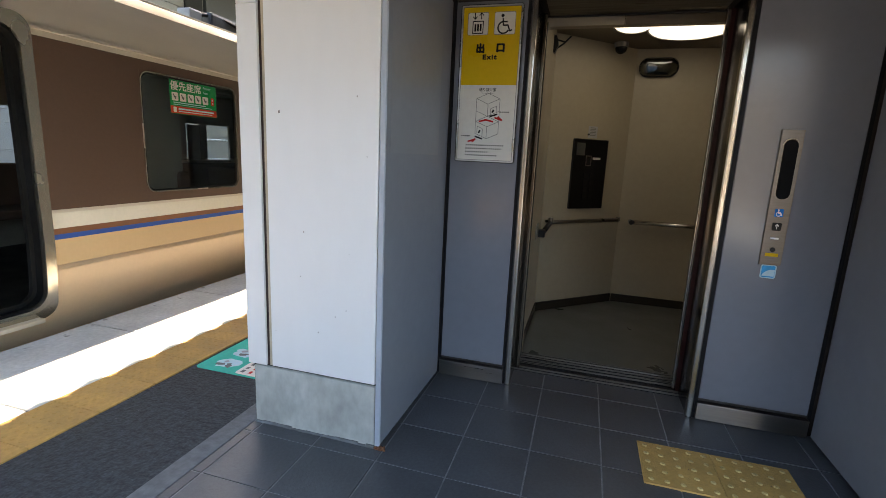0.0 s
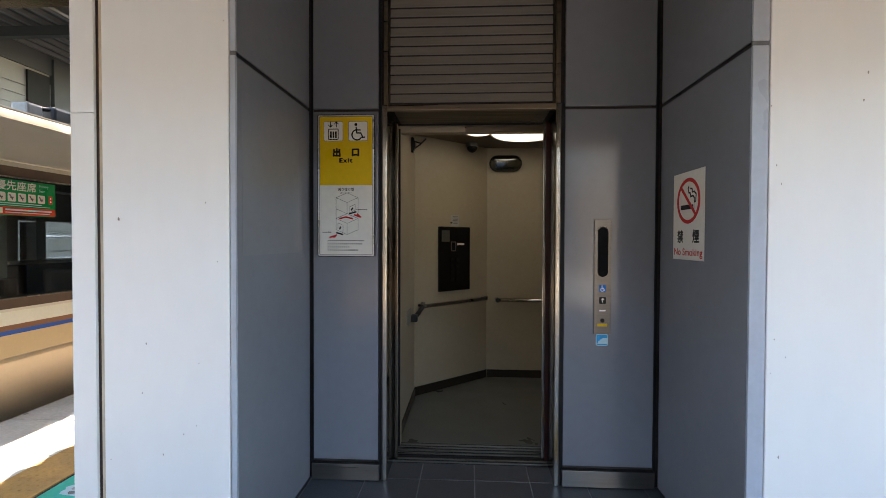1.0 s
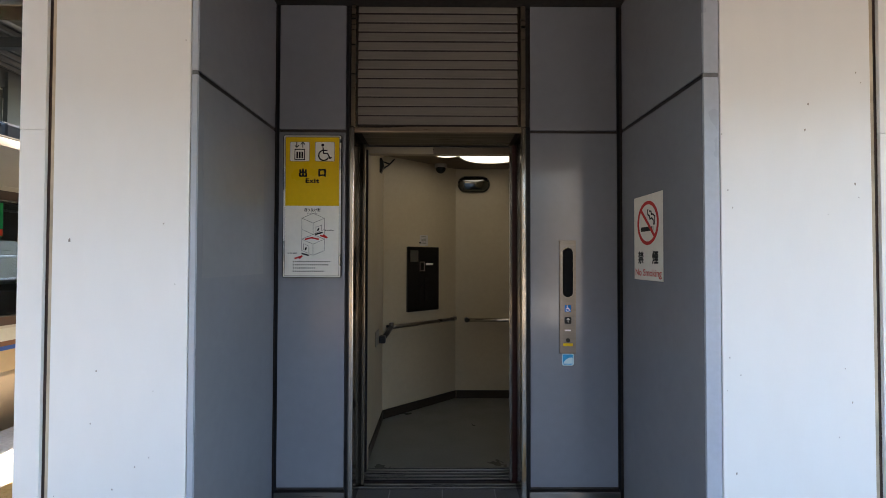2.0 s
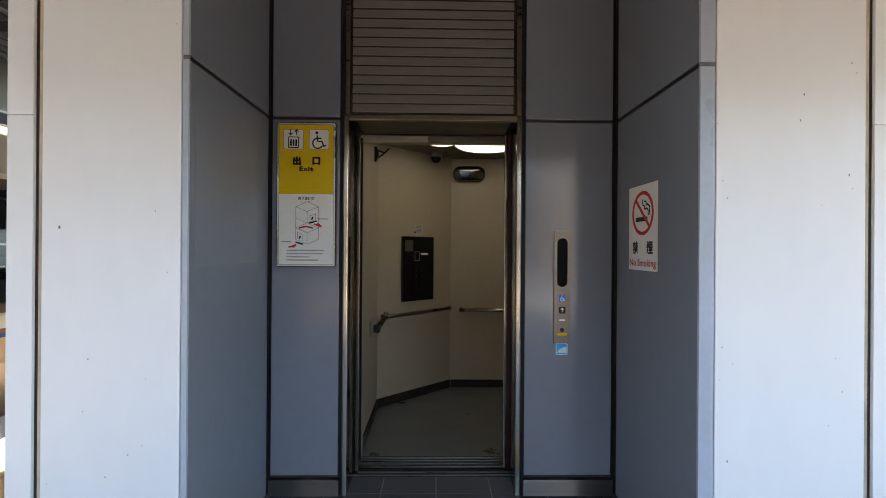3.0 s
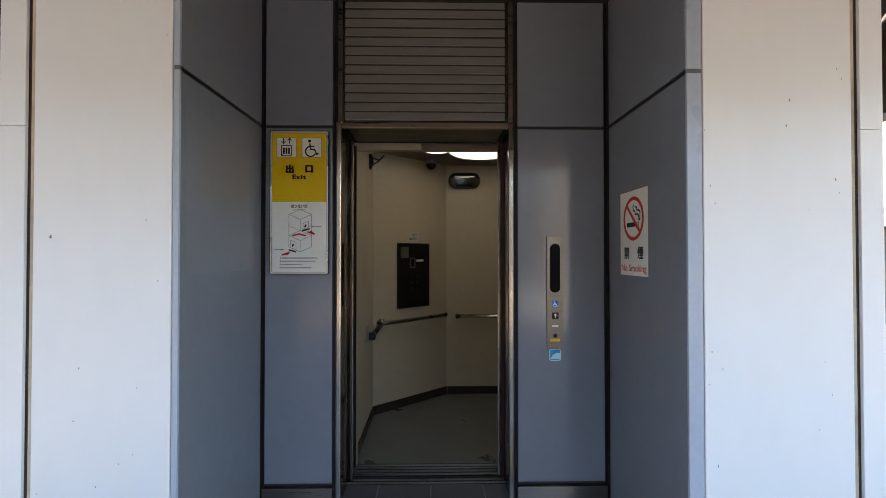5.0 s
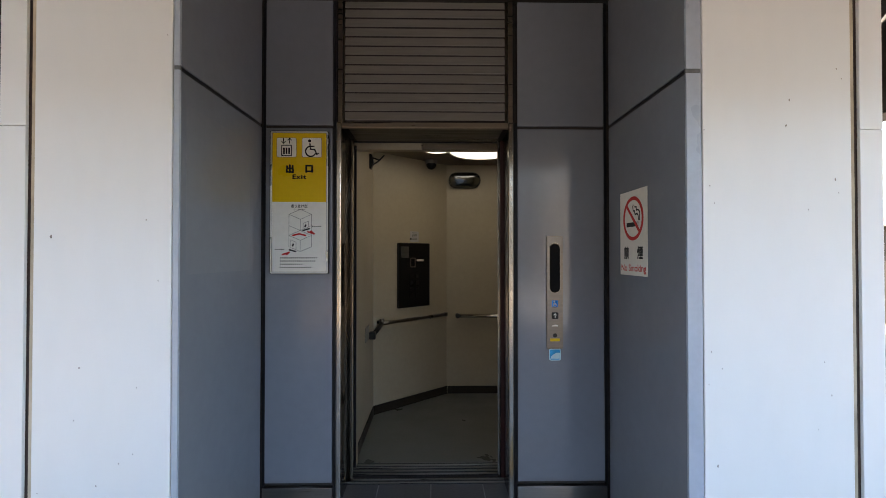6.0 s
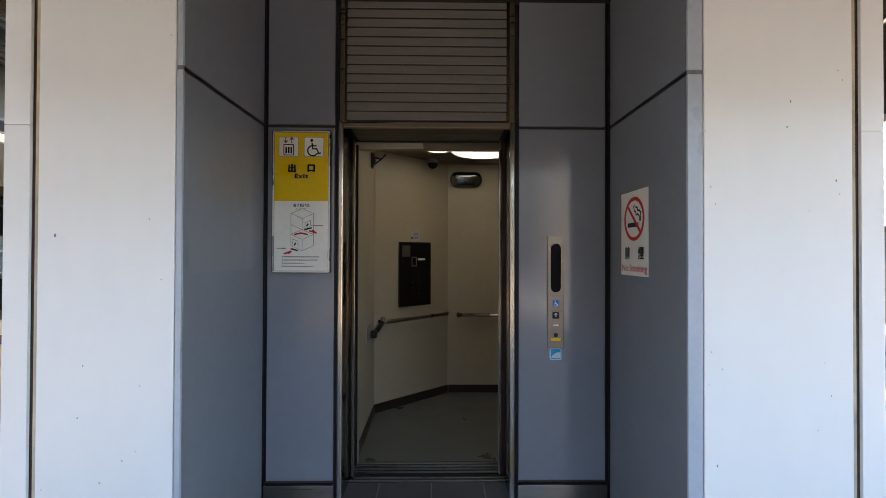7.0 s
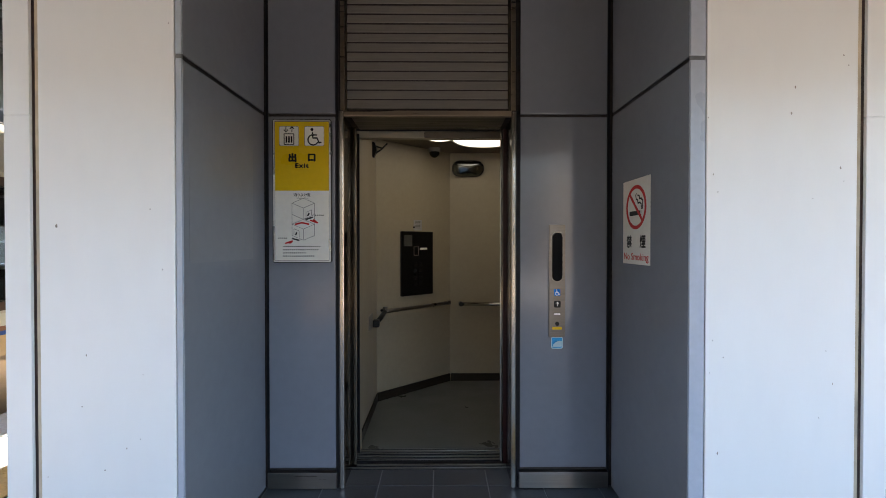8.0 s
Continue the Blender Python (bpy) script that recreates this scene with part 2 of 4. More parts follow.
def cyl(a, b, r, seg=20, r2=None, cap=True):
    a, b = Vector(a), Vector(b)
    t = bmesh.new()
    m = Matrix.Translation((a + b) / 2) @ (b - a).to_track_quat("Z", "Y").to_matrix().to_4x4()
    bmesh.ops.create_cone(t, cap_ends=cap, segments=seg, radius1=r, radius2=r if r2 is None else r2, depth=(b - a).length, matrix=m)
    return t


def tube(points, r, seg=12):
    """A round tube along a bent line."""
    pts = [Vector(p) for p in points]
    t = bmesh.new()
    rings = []
    for i, p in enumerate(pts):
        d = (pts[min(i + 1, len(pts) - 1)] - pts[max(i - 1, 0)]).normalized()
        q = d.to_track_quat("Z", "Y").to_matrix()
        rings.append([t.verts.new(p + q @ Vector((r * math.cos(a), r * math.sin(a), 0)))
                      for a in (2 * math.pi * k / seg for k in range(seg))])
    for a, b in zip(rings, rings[1:]):
        for k in range(seg):
            t.faces.new((a[k], a[(k + 1) % seg], b[(k + 1) % seg], b[k]))
    t.faces.new(rings[0][::-1])
    t.faces.new(rings[-1])
    return t


def prism(outline, depth, m):
    """A flat outline (x, y) raised by depth along z, then set by the pose m."""
    t = bmesh.new()
    lo = [t.verts.new((x, y, 0)) for x, y in outline]
    hi = [t.verts.new((x, y, depth)) for x, y in outline]
    n = len(outline)
    t.faces.new(lo[::-1])
    t.faces.new(hi)
    for i in range(n):
        t.faces.new((lo[i], lo[(i + 1) % n], hi[(i + 1) % n], hi[i]))
    bmesh.ops.transform(t, matrix=m, verts=t.verts)
    return t


def rounded(w, h, r, seg=6, cx=0.0, cy=0.0):
    pts = []
    for qx, qy, a0 in ((1, 1, 0), (-1, 1, 90), (-1, -1, 180), (1, -1, 270)):
        for k in range(seg + 1):
            a = radians(a0 + 90 * k / seg)
            pts.append((cx + qx * (w / 2 - r) + r * math.cos(a), cy + qy * (h / 2 - r) + r * math.sin(a)))
    return pts


def ellipse(rx, ry, seg=40, cx=0.0, cy=0.0):
    return [(cx + rx * math.cos(2 * math.pi * k / seg), cy + ry * math.sin(2 * math.pi * k / seg)) for k in range(seg)]


def lens(rx, ry, seg=40, n=2.3):
    """A squarish oval outline."""
    out = []
    for k in range(seg):
        c, q = math.cos(2 * math.pi * k / seg), math.sin(2 * math.pi * k / seg)
        out.append((rx * math.copysign(abs(c) ** (2 / n), c), ry * math.copysign(abs(q) ** (2 / n), q)))
    return out


def ring(outer, inner, depth, m):
    """A flat ring between two outlines with the same number of points."""
    t = bmesh.new()
    n = len(outer)
    lay = [[t.verts.new((x, y, z)) for x, y in pts] for pts, z in ((outer, 0), (outer, depth), (inner, depth), (inner, 0))]
    for a, b in zip(lay, lay[1:] + lay[:1]):
        for i in range(n):
            t.faces.new((a[i], a[(i + 1) % n], b[(i + 1) % n], b[i]))
    bmesh.ops.transform(t, matrix=m, verts=t.verts)
    return t


def strokes(lines, w, depth, m):
    """Drawn lines of a pictogram: each polyline becomes a chain of flat bars of width w."""
    t = bmesh.new()
    for line in lines:
        for (x0, y0), (x1, y1) in zip(line, line[1:]):
            d = Vector((x1 - x0, y1 - y0, 0))
            k = Vector((-d.y, d.x, 0)).normalized() * w / 2
            e = d.normalized() * w * 0.35
            a, b = Vector((x0, y0, 0)) - e, Vector((x1, y1, 0)) + e
            merge(t, prism([(p.x, p.y) for p in (a - k, b - k, b + k, a + k)], depth, Matrix()))
    bmesh.ops.transform(t, matrix=m, verts=t.verts)
    return t


def lettering(body, height, m, depth=0.0006, width=None, bold=0.0, spacing=1.0, thick=0.0):
    """Written words as a mesh, their middle at the pose m, height of the tallest sign in metres."""
    c = bpy.data.curves.new("words", "FONT")
    c.body, c.space_character, c.offset = body, spacing, bold
    ob = new("words", c)
    bpy.context.view_layer.update()
    me = bpy.data.meshes.new_from_object(ob.evaluated_get(bpy.context.evaluated_depsgraph_get()))
    bpy.data.objects.remove(ob)
    bpy.data.curves.remove(c)
    t = bmesh.new()
    t.from_mesh(me)
    bpy.data.meshes.remove(me)
    xs, ys = [v.co.x for v in t.verts], [v.co.y for v in t.verts]
    s = height / (max(ys) - min(ys))
    sx = width / (max(xs) - min(xs)) if width else s
    for v in t.verts:
        v.co = Vector(((v.co.x - (max(xs) + min(xs)) / 2) * sx, (v.co.y - (max(ys) + min(ys)) / 2) * s, depth))
    if thick:
        # heavier strokes: the same signs laid over one another, a little apart
        base = t.copy()
        for k, (ax, ay) in enumerate(((1, 0), (-1, 0), (0, 0.8), (0, -0.8))):
            c2 = base.copy()
            bmesh.ops.translate(c2, verts=c2.verts, vec=(ax * thick / 2, ay * thick / 2, -0.00008 * (k + 1)))
            merge(t, c2)
        base.free()
    bmesh.ops.transform(t, matrix=m, verts=t.verts)
    return t


def bars(rows, depth, m):
    """Plain bars (x0, x1, y, height) that stand for print too small to read."""
    t = bmesh.new()
    for x0, x1, y, h in rows:
        merge(t, prism([(x0, y - h / 2), (x1, y - h / 2), (x1, y + h / 2), (x0, y + h / 2)], depth, Matrix()))
    bmesh.ops.transform(t, matrix=m, verts=t.verts)
    return t


def dashes(x0, x1, y, h, cell, seed, fill=0.75):
    """One line of such print, broken into signs."""
    r = random.Random(seed)
    out, x = [], x0
    while x < x1 - cell * 0.5:
        w = cell * fill * r.uniform(0.7, 1.1)
        out.append((x, min(x + w, x1), y, h * r.uniform(0.75, 1.0)))
        x += cell
    return out

# ---- the lift tower: plan ----
XL, XR, YF = -0.88, 0.975, -0.803      # side walls of the recess, front face
JZ, CZ = 2.0115, 2.695                   # level joint of the panels, soffit of the recess
HEAD = 2.005                           # underside of the door head
TOP = 3.1


def panel(parent, x0, x1, y0, y1, z0, z1, material, label="", bevel=0.004):
    return part("panel", box(x0, x1, y0, y1, z0, z1, bevel), material, parent, label)


def splayed(bm, dx):
    """Leans a side wall piece outwards by dx from the back corner to the front edge."""
    for v in bm.verts:
        v.co.x += dx * v.co.y / YF
    return bm


# front piers: dark core, concrete plinth, white cladding, pale corner trim
for name, xa, xb, inner, sgn in (("wall_west", -1.540, XL, XL, 1), ("wall_east", XR, 1.719, XR, -1)):
    c = box(xa + 0.012, xb - 0.045, YF + 0.018, 0.0, 0.0, TOP) if sgn > 0 else box(xa + 0.02, xb - 0.012, YF + 0.018, 0.0, 0.0, TOP)
    wall = structure(name, c, "core", "white-clad pier beside the lift recess on a concrete plinth", "wall")
    a = -0.919 if sgn > 0 else 1.036
    west = wall if sgn > 0 else west
    dx = -0.017 if sgn > 0 else 0.004
    inner += dx
    part("trim", box(min(a, inner), max(a, inner), YF, YF + 0.012, 0.012, JZ - 0.008, 0.003), "trim", wall, "pale blue-grey corner trim")
    part("trim", box(min(a, inner), max(a, inner), YF, YF + 0.012, JZ + 0.008, TOP, 0.003), "trim", wall, "pale blue-grey corner trim")
    part("joint", box(min(a, inner), max(a, inner), YF + 0.004, YF + 0.012, JZ - 0.008, JZ + 0.008), "concrete_dark", wall)
    if sgn > 0:
        panel(wall, -1.420, a - 0.004, YF, YF + 0.03, 0.292, TOP, "white_panel", "off-white painted cladding panel with chips")
        panel(wall, -1.540, -1.447, YF - 0.006, YF + 0.03, 0.292, 1.7912, "white_panel", "", 0.0015)
        panel(wall, -1.540, -1.447, YF - 0.006, YF + 0.03, 1.7928, TOP, "white_panel", "", 0.0015)
        part("joint", box(-1.447, -1.434, YF + 0.007, YF + 0.03, 0.292, TOP), "rust_joint", wall, "dark rust-stained joint")
        part("joint", box(-1.434, -1.420, YF + 0.004, YF + 0.03, 0.292, TOP, 0.002), "sealant", wall, "dirty beige sealant")
        part("plinth", box(-1.518, a - 0.004, YF + 0.004, 0.0, 0.0, 0.280, 0.006), "plinth", wall, "stained pale concrete plinth")
    else:
        panel(wall, a + 0.004, 1.604, YF, YF + 0.03, 0.292, TOP, "white_panel", "off-white painted cladding panel with chips")
        panel(wall, 1.632, 1.719, YF - 0.006, YF + 0.03, 0.292, 1.7912, "white_panel", "", 0.0015)
        panel(wall, 1.632, 1.719, YF - 0.006, YF + 0.03, 1.7928, TOP, "white_panel", "", 0.0015)
        part("joint", box(1.619, 1.632, YF + 0.007, YF + 0.03, 0.292, TOP), "rust_joint", wall, "dark rust-stained joint")
        part("joint", box(1.604, 1.619, YF + 0.004, YF + 0.03, 0.292, TOP, 0.002), "sealant", wall, "dirty beige sealant")
        part("plinth", box(a + 0.004, 1.70, YF + 0.004, 0.0, 0.0, 0.280, 0.006), "plinth", wall, "stained pale concrete plinth")
    # cladding of the recess side
    y0, y1 = YF + 0.013, -0.022
    inner -= dx
    xs = (inner - 0.02, inner) if sgn > 0 else (inner, inner + 0.02)
    for z0, z1 in ((0.014, JZ - 0.009), (JZ + 0.009, CZ)):
        part("panel", splayed(box(*xs, y0, y1, z0, z1, 0.004), dx), "blue_panel", wall, "blue-grey painted metal panel")
    g = (inner - 0.014, inner - 0.006) if sgn > 0 else (inner + 0.006, inner + 0.014)
    part("gasket", splayed(box(*g, y0, y1, JZ - 0.009, JZ + 0.009), dx), "gasket", wall)
    # rust where the trim meets the paving
    if sgn > 0:
        rr = random.Random(3)
        r = bmesh.new()
        for k in range(9):
            x, w = a + 0.004 + 0.005 * k, rr.uniform(0.006, 0.012)
            merge(r, cyl((x, YF - rr.uniform(0.001, 0.004), -0.001), (x, YF + 0.004, rr.uniform(0.006, 0.02)), w, 7, w * 0.3))
        part("rust_patch", r, "rust", wall, "rusted foot of the corner trim")
        # mortar where the plinth meets the tiles
        r = bmesh.new()
        for k in range(16):
            x = -1.515 + 0.037 * k
            h = rr.uniform(0.005, 0.013)
            box(x, x + 0.0375, YF + 0.004 - rr.uniform(0.004, 0.009), YF + 0.01, -0.002, h, 0.002, r)
        part("mortar_line", r, "concrete_dark", wall, "dark crumbling mortar along the foot")

# chips in the white paint, clustered near the joints and corners: x, z, size
CHIPS = ((1.369, 1.903, 7), (1.355, 1.807, 7), (1.541, 1.604, 7), (1.549, 2.022, 5), (1.568, 1.985, 5), (1.045, 1.789, 4), (1.066, 1.58, 5),
         (1.083, 1.515, 4), (1.554, 1.554, 4), (1.438, 1.491, 3), (1.067, 0.962, 4), (1.107, 0.899, 4), (1.057, 0.841, 3), (1.519, 0.798, 5),
         (1.088, 0.539, 7), (1.493, 0.922, 4), (1.468, 0.671, 3), (-1.356, 1.388, 9), (-1.251, 0.912, 5), (-1.269, 0.721, 5), (-1.186, 0.485, 5),
         (-1.106, 0.565, 5), (-1.044, 0.839, 3), (-1.056, 0.599, 4), (-1.396, 0.461, 4), (-1.014, 1.45, 4), (-0.97, 1.228, 4), (-0.942, 2.13, 4))
rc_ = random.Random(11)
for cx, cz, size in CHIPS:
    r = size * 0.00052
    rim = [(r * rc_.uniform(0.5, 1.1) * math.cos(k * 0.785), r * rc_.uniform(0.8, 1.9) * math.sin(k * 0.785)) for k in range(8)]
    part("chip", prism(rim, 0.0006, pose(cx, YF - 0.0001, cz, 90, 0, 0)), "chip", west if cx < 0 else wall)

# back wall of the recess
bw = bmesh.new()
box(XL - 0.3, -0.487, 0.012, 0.30, 0, TOP, 0, bw)
box(0.487, XR + 0.3, 0.012, 0.30, 0, TOP, 0, bw)
box(-0.487, 0.487, 0.03, 0.30, HEAD + 0.03, TOP, 0, bw)
wall_back = structure("wall_north", bw, "core", "back wall of the lift recess clad in blue-grey panels", "wall")
for x0, x1 in ((XL + 0.014, -0.509), (0.486, XR - 0.02)):
    panel(wall_back, x0, x1, -0.006, 0.03, 0.109, JZ - 0.008, "blue_panel", "blue-grey painted metal panel")
    panel(wall_back, x0, x1, -0.006, 0.03, JZ + 0.008, CZ, "blue_panel", "blue-grey painted metal panel")
    part("kick_plate", box(x0 - 0.006, x1 + 0.006, -0.024, 0.03, 0.004, 0.091, 0.002), "steel_h", wall_back, "brushed stainless kick plate")
for x in (XL + 0.007, XR - 0.010, -0.4985):
    part("gasket", box(x - 0.0065, x + 0.0065, -0.002, 0.03, 0.0, CZ), "gasket", wall_back)
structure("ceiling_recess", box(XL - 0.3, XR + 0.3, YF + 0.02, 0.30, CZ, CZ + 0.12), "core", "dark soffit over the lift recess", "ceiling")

# louvre over the door
lou = thing("louver_panel", (0, 0, HEAD + 0.03), "grey painted ventilation louvre over the lift door", "vent")
for x0, x1 in ((-0.480, -0.458), (0.436, 0.460)):
    part("frame", box(x0, x1, -0.012, 0.035, HEAD + 0.027, CZ, 0.003), "brown_steel", lou, "brown-tinted metal upright")
part("inner_frame", box(-0.458, -0.444, -0.004, 0.03, HEAD + 0.032, CZ, 0.001), "bronze", lou)
part("inner_frame", box(0.418, 0.436, -0.004, 0.03, HEAD + 0.032, CZ, 0.001), "bronze", lou)
blade = prism([(-0.002, 0.006), (-0.011, 0.001), (-0.0135, 0.005), (0.001, 0.0490), (0.006, 0.0490), (0.003, 0.012)], 0.862, Matrix())
bmesh.ops.transform(blade, matrix=Matrix(((0, 0, 1, -0.444), (1, 0, 0, 0), (0, 1, 0, 0), (0, 0, 0, 1))), verts=blade.verts)
for k in range(13):
    b2 = blade.copy()
    bmesh.ops.transform(b2, matrix=Matrix.Translation((0, 0.008, HEAD + 0.0415 + 0.0507 * k)), verts=b2.verts)
    part("slat", b2, "louver", lou)
blade.free()
part("backing", box(-0.444, 0.418, 0.0285, 0.0295, HEAD + 0.032, CZ), "core", lou)

# landing door frame
df = thing("door_frame", (0, 0, 0), "brushed stainless steel lift door frame", "door frame")
part("jamb", box(-0.488, -0.460, -0.022, 0.02, 0, HEAD + 0.03, 0.007), "steel", df)
part("jamb", box(0.436, 0.464, -0.022, 0.02, 0, HEAD + 0.03, 0.007), "steel", df)
part("gasket", box(0.465, 0.4855, -0.004, 0.02, 0, HEAD + 0.03), "gasket", df)
part("head", box(-0.460, 0.436, -0.015, 0.02, HEAD, HEAD + 0.029, 0.003), "brown_steel", df)
part("jamb_return", box(-0.487, -0.464, 0.02, 0.235, 0, HEAD + 0.03), "dark_return", df, "dark brown return")
part("jamb_return", box(0.445, 0.484, 0.02, 0.235, 0, HEAD + 0.03), "maroon", df, "dark maroon-tinted return")
part("jamb_edge", box(-0.458, -0.438, 0.235, 0.258, 0, HEAD, 0.004), "bronze", df, "brown steel folded edge")
part("jamb_fold", box(-0.484, -0.458, 0.236, 0.258, 0, HEAD), "dark_return", df)
part("soffit", box(-0.430, 0.412, 0.02, 0.31, HEAD + 0.004, HEAD + 0.03), "soffit_dark", df, "dark brown soffit")
for x0, x1 in ((-0.463, -0.430), (0.412, 0.444)):
    part("soffit_end", box(x0, x1, 0.02, 0.31, HEAD + 0.007, HEAD + 0.03), "indicator_black", df, "black soffit end")
part("transom", box(-0.6, 1.4, 0.31, 0.325, HEAD - 0.002, HEAD + 0.25), "gasket", df)

# sills
ls = thing("door_sill", (0, 0.22, 0), "grooved stainless landing sill", "sill")
part("plate", box(-0.484, 0.484, 0.206, 0.300, -0.03, 0.001), "gasket", ls)
for y in (0.207, 0.244):
    part("ridge", box(-0.484, 0.484, y, y + 0.011, 0.001, 0.009, 0.002), "sill_steel", ls)
cs = thing("car_sill", (0, 0.35, 0), "grooved metal sill of the lift car", "sill")
part("plate", box(-0.53, 0.53, 0.312, 0.475, -0.03, 0.001), "gasket", cs)
for y in (0.315, 0.357, 0.398, 0.436):
    part("ridge", box(-0.47, 0.53, y, y + 0.013, 0.001, 0.009, 0.002), "steel_h" if y > 0.42 else "sill_steel", cs)

# doors, drawn open into the pocket
ld = thing("landing_door", (0.7, 0.27, 0), "open crimson lift landing door with a bright steel edge", "door")
part("leaf", box(0.430, 1.33, 0.256, 0.284, 0.010, HEAD - 0.002, 0.002), "red_door", ld)
part("edge_strip", box(0.412, 0.430, 0.254, 0.286, 0.010, HEAD - 0.002, 0.004), "chrome", ld, "polished steel edge strip")
cd = thing("car_door", (0.7, 0.39, 0), "open steel lift car door", "door")
part("leaf", box(0.462, 1.15, 0.376, 0.404, 0.010, HEAD - 0.02, 0.002), "bronze", cd)
part("edge_strip", box(0.449, 0.462, 0.374, 0.406, 0.010, HEAD - 0.02, 0.003), "chrome", cd)

# ---- the lift car ----
CX, CH, CB = -0.472, 2.187, 1.985      # left wall, ceiling, back wall
A, Bc = Vector((CX, 1.385, 0)), Vector((0.152, CB, 0))
ANG = math.degrees(math.atan2(Bc.y - A.y, Bc.x - A.x))
U = (Bc - A).normalized()
LEN = (Bc - A).length


def on_angle(s, z, out=0.0):
    """A pose on the angled wall of the car: s along it from the left corner."""
    return Matrix.Translation(A + U * s + Vector((U.y, -U.x, 0)) * out + Vector((0, 0, z))) @ pose(0, 0, 0, 90, 0, ANG)


wl = structure("wall_car", box(CX - 0.04, CX, 0.49, 1.40, 0, CH + 0.1), "cream", "cream laminate side wall of the lift car", "wall")
part("skirting", box(CX, CX + 0.010, 0.49, 1.38, 0.002, 0.072, 0.002), "skirting", wl, "dark brown skirting")
part("front_return", box(CX - 0.04, -0.450, 0.42, 0.49, 0, CH + 0.1, 0.004), "cream", wl)
part("edge_gasket", box(CX - 0.04, -0.449, 0.40, 0.42, 0, HEAD), "gasket", wl)
wa = structure("wall_car_angled", prism([(0, 0), (LEN, 0), (LEN, CH + 0.1), (0, CH + 0.1)], -0.04, on_angle(0, 0)), "cream",
               "cream laminate angled corner wall of the lift car", "wall")
part("skirting", prism([(0.004, 0.002), (LEN - 0.004, 0.002), (LEN - 0.004, 0.075), (0.004, 0.075)], 0.01, on_angle(0, 0)), "skirting", wa)
wb = structure("wall_car_back", box(0.147, 1.25, CB, CB + 0.04, 0, CH + 0.1), "cream", "cream laminate back wall of the lift car", "wall")
part("skirting", box(0.160, 1.2, CB - 0.010, CB, 0.002, 0.075, 0.002), "skirting", wb)
structure("wall_car_right", box(1.2, 1.24, 0.49, CB, 0, CH + 0.1), "cream", "cream laminate side wall of the lift car", "wall")
structure("wall_car_front", box(0.46, 1.24, 0.42, 0.49, 0, CH + 0.1), "cream", "cream front return of the lift car", "wall")
lintel = structure("lintel_car", box(-0.46, 0.46, 0.43, 0.49, 1.986, CH + 0.1), "brown_steel", "metal lintel over the lift car door", "wall")
part("hanger_cover", box(-0.458, -0.045, 0.418, 0.43, 1.984, 2.040, 0.002), "cream", lintel, "cream cover strip")
part("hanger_cover", box(-0.038, 0.458, 0.420, 0.43, 1.984, 2.040, 0.002), "car_ceiling", lintel, "brown cover strip")
structure("floor_car", box(CX - 0.04, 1.24, 0.476, CB + 0.04, -0.05, 0.003), "car_floor", "grey vinyl floor of the lift car", "floor")
structure("ceiling_car", box(CX - 0.04, 1.24, 0.42, CB + 0.04, CH, CH + 0.08), "car_ceiling", "brown ceiling of the lift car", "ceiling")
# the shaft, closing the tower behind the car
sh = bmesh.new()
box(-1.540, -1.45, 0.0, 3.0, 0, TOP, 0, sh)
box(1.65, 1.719, 0.0, 3.0, 0, TOP, 0, sh)
box(-1.540, 1.719, 2.9, 3.0, 0, TOP, 0, sh)
structure("wall_shaft", sh, "siding", "plain outer walls of the lift tower", "wall")
structure("roof_tower", box(-1.540, 1.719, YF, 3.0, TOP, TOP + 0.1), "siding", "plain top of the lift tower", "roof")

for cx, cy, rx, ry in ((0.435, 1.18, 0.290, 0.475), (0.055, 0.955, 0.155, 0.465)):
    cl = thing("ceiling_light", (cx, cy, CH), "oval white luminous ceiling light in the lift car", "light", "car lights")
    part("rim", ring(lens(rx + 0.012, ry + 0.012), lens(rx - 0.002, ry - 0.002), -0.012, Matrix.Translation((cx, cy, CH))), "silver", cl)
    dome = bmesh.new()
    rings = []
    for k in range(6):
        f = math.cos(k / 5 * math.pi / 2 * 0.98)
        rings.append([dome.verts.new((cx + px * f, cy + py * f, CH - 0.004 - 0.03 * math.sin(k / 5 * math.pi / 2))) for px, py in lens(rx, ry, 36)])
    for r0, r1 in zip(rings, rings[1:]):
        for i in range(36):
            dome.faces.new((r0[i], r0[(i + 1) % 36], r1[(i + 1) % 36], r1[i]))
    dome.faces.new(rings[-1])
    part("diffuser", dome, "lamp", cl, "", True)

cop = thing("control_panel", on_angle(0.443, 0.85).translation, "black glossy lift control panel on a cream wall", "panel")
part("plate", prism(rounded(0.366, 0.562, 0.006, 3), 0.012, on_angle(0.443, 1.145)), "dark_glass", cop)
part("frame", ring(rounded(0.374, 0.570, 0.008, 3), rounded(0.364, 0.560, 0.005, 3), 0.014, on_angle(0.443, 1.145)), "black_plastic", cop)
part("notice", prism(rounded(0.09, 0.10, 0.003, 3), 0.002, on_angle(0.334, 1.348, 0.0125)), "dull_notice", cop, "small dull notice")
part("display", ring(rounded(0.06, 0.085, 0.004, 3), rounded(0.045, 0.07, 0.003, 3), 0.002, on_angle(0.427, 1.256, 0.0125)), "tube", cop)
part("key_label", prism(rounded(0.085, 0.018, 0.003, 3), 0.002, on_angle(0.514, 1.276, 0.0125)), "white_old", cop)
for i in range(2):
    for k in range(4):
        part("button", prism(rounded(0.04, 0.04, 0.006, 3), 0.006, on_angle(0.410 + 0.067 * i, 1.135 - 0.057 * k, 0.0125)), "key", cop)
nt1 = thing("wall_notice", on_angle(0.454, 1.45).translation, "small faded paper notice on the cream wall", "notice")
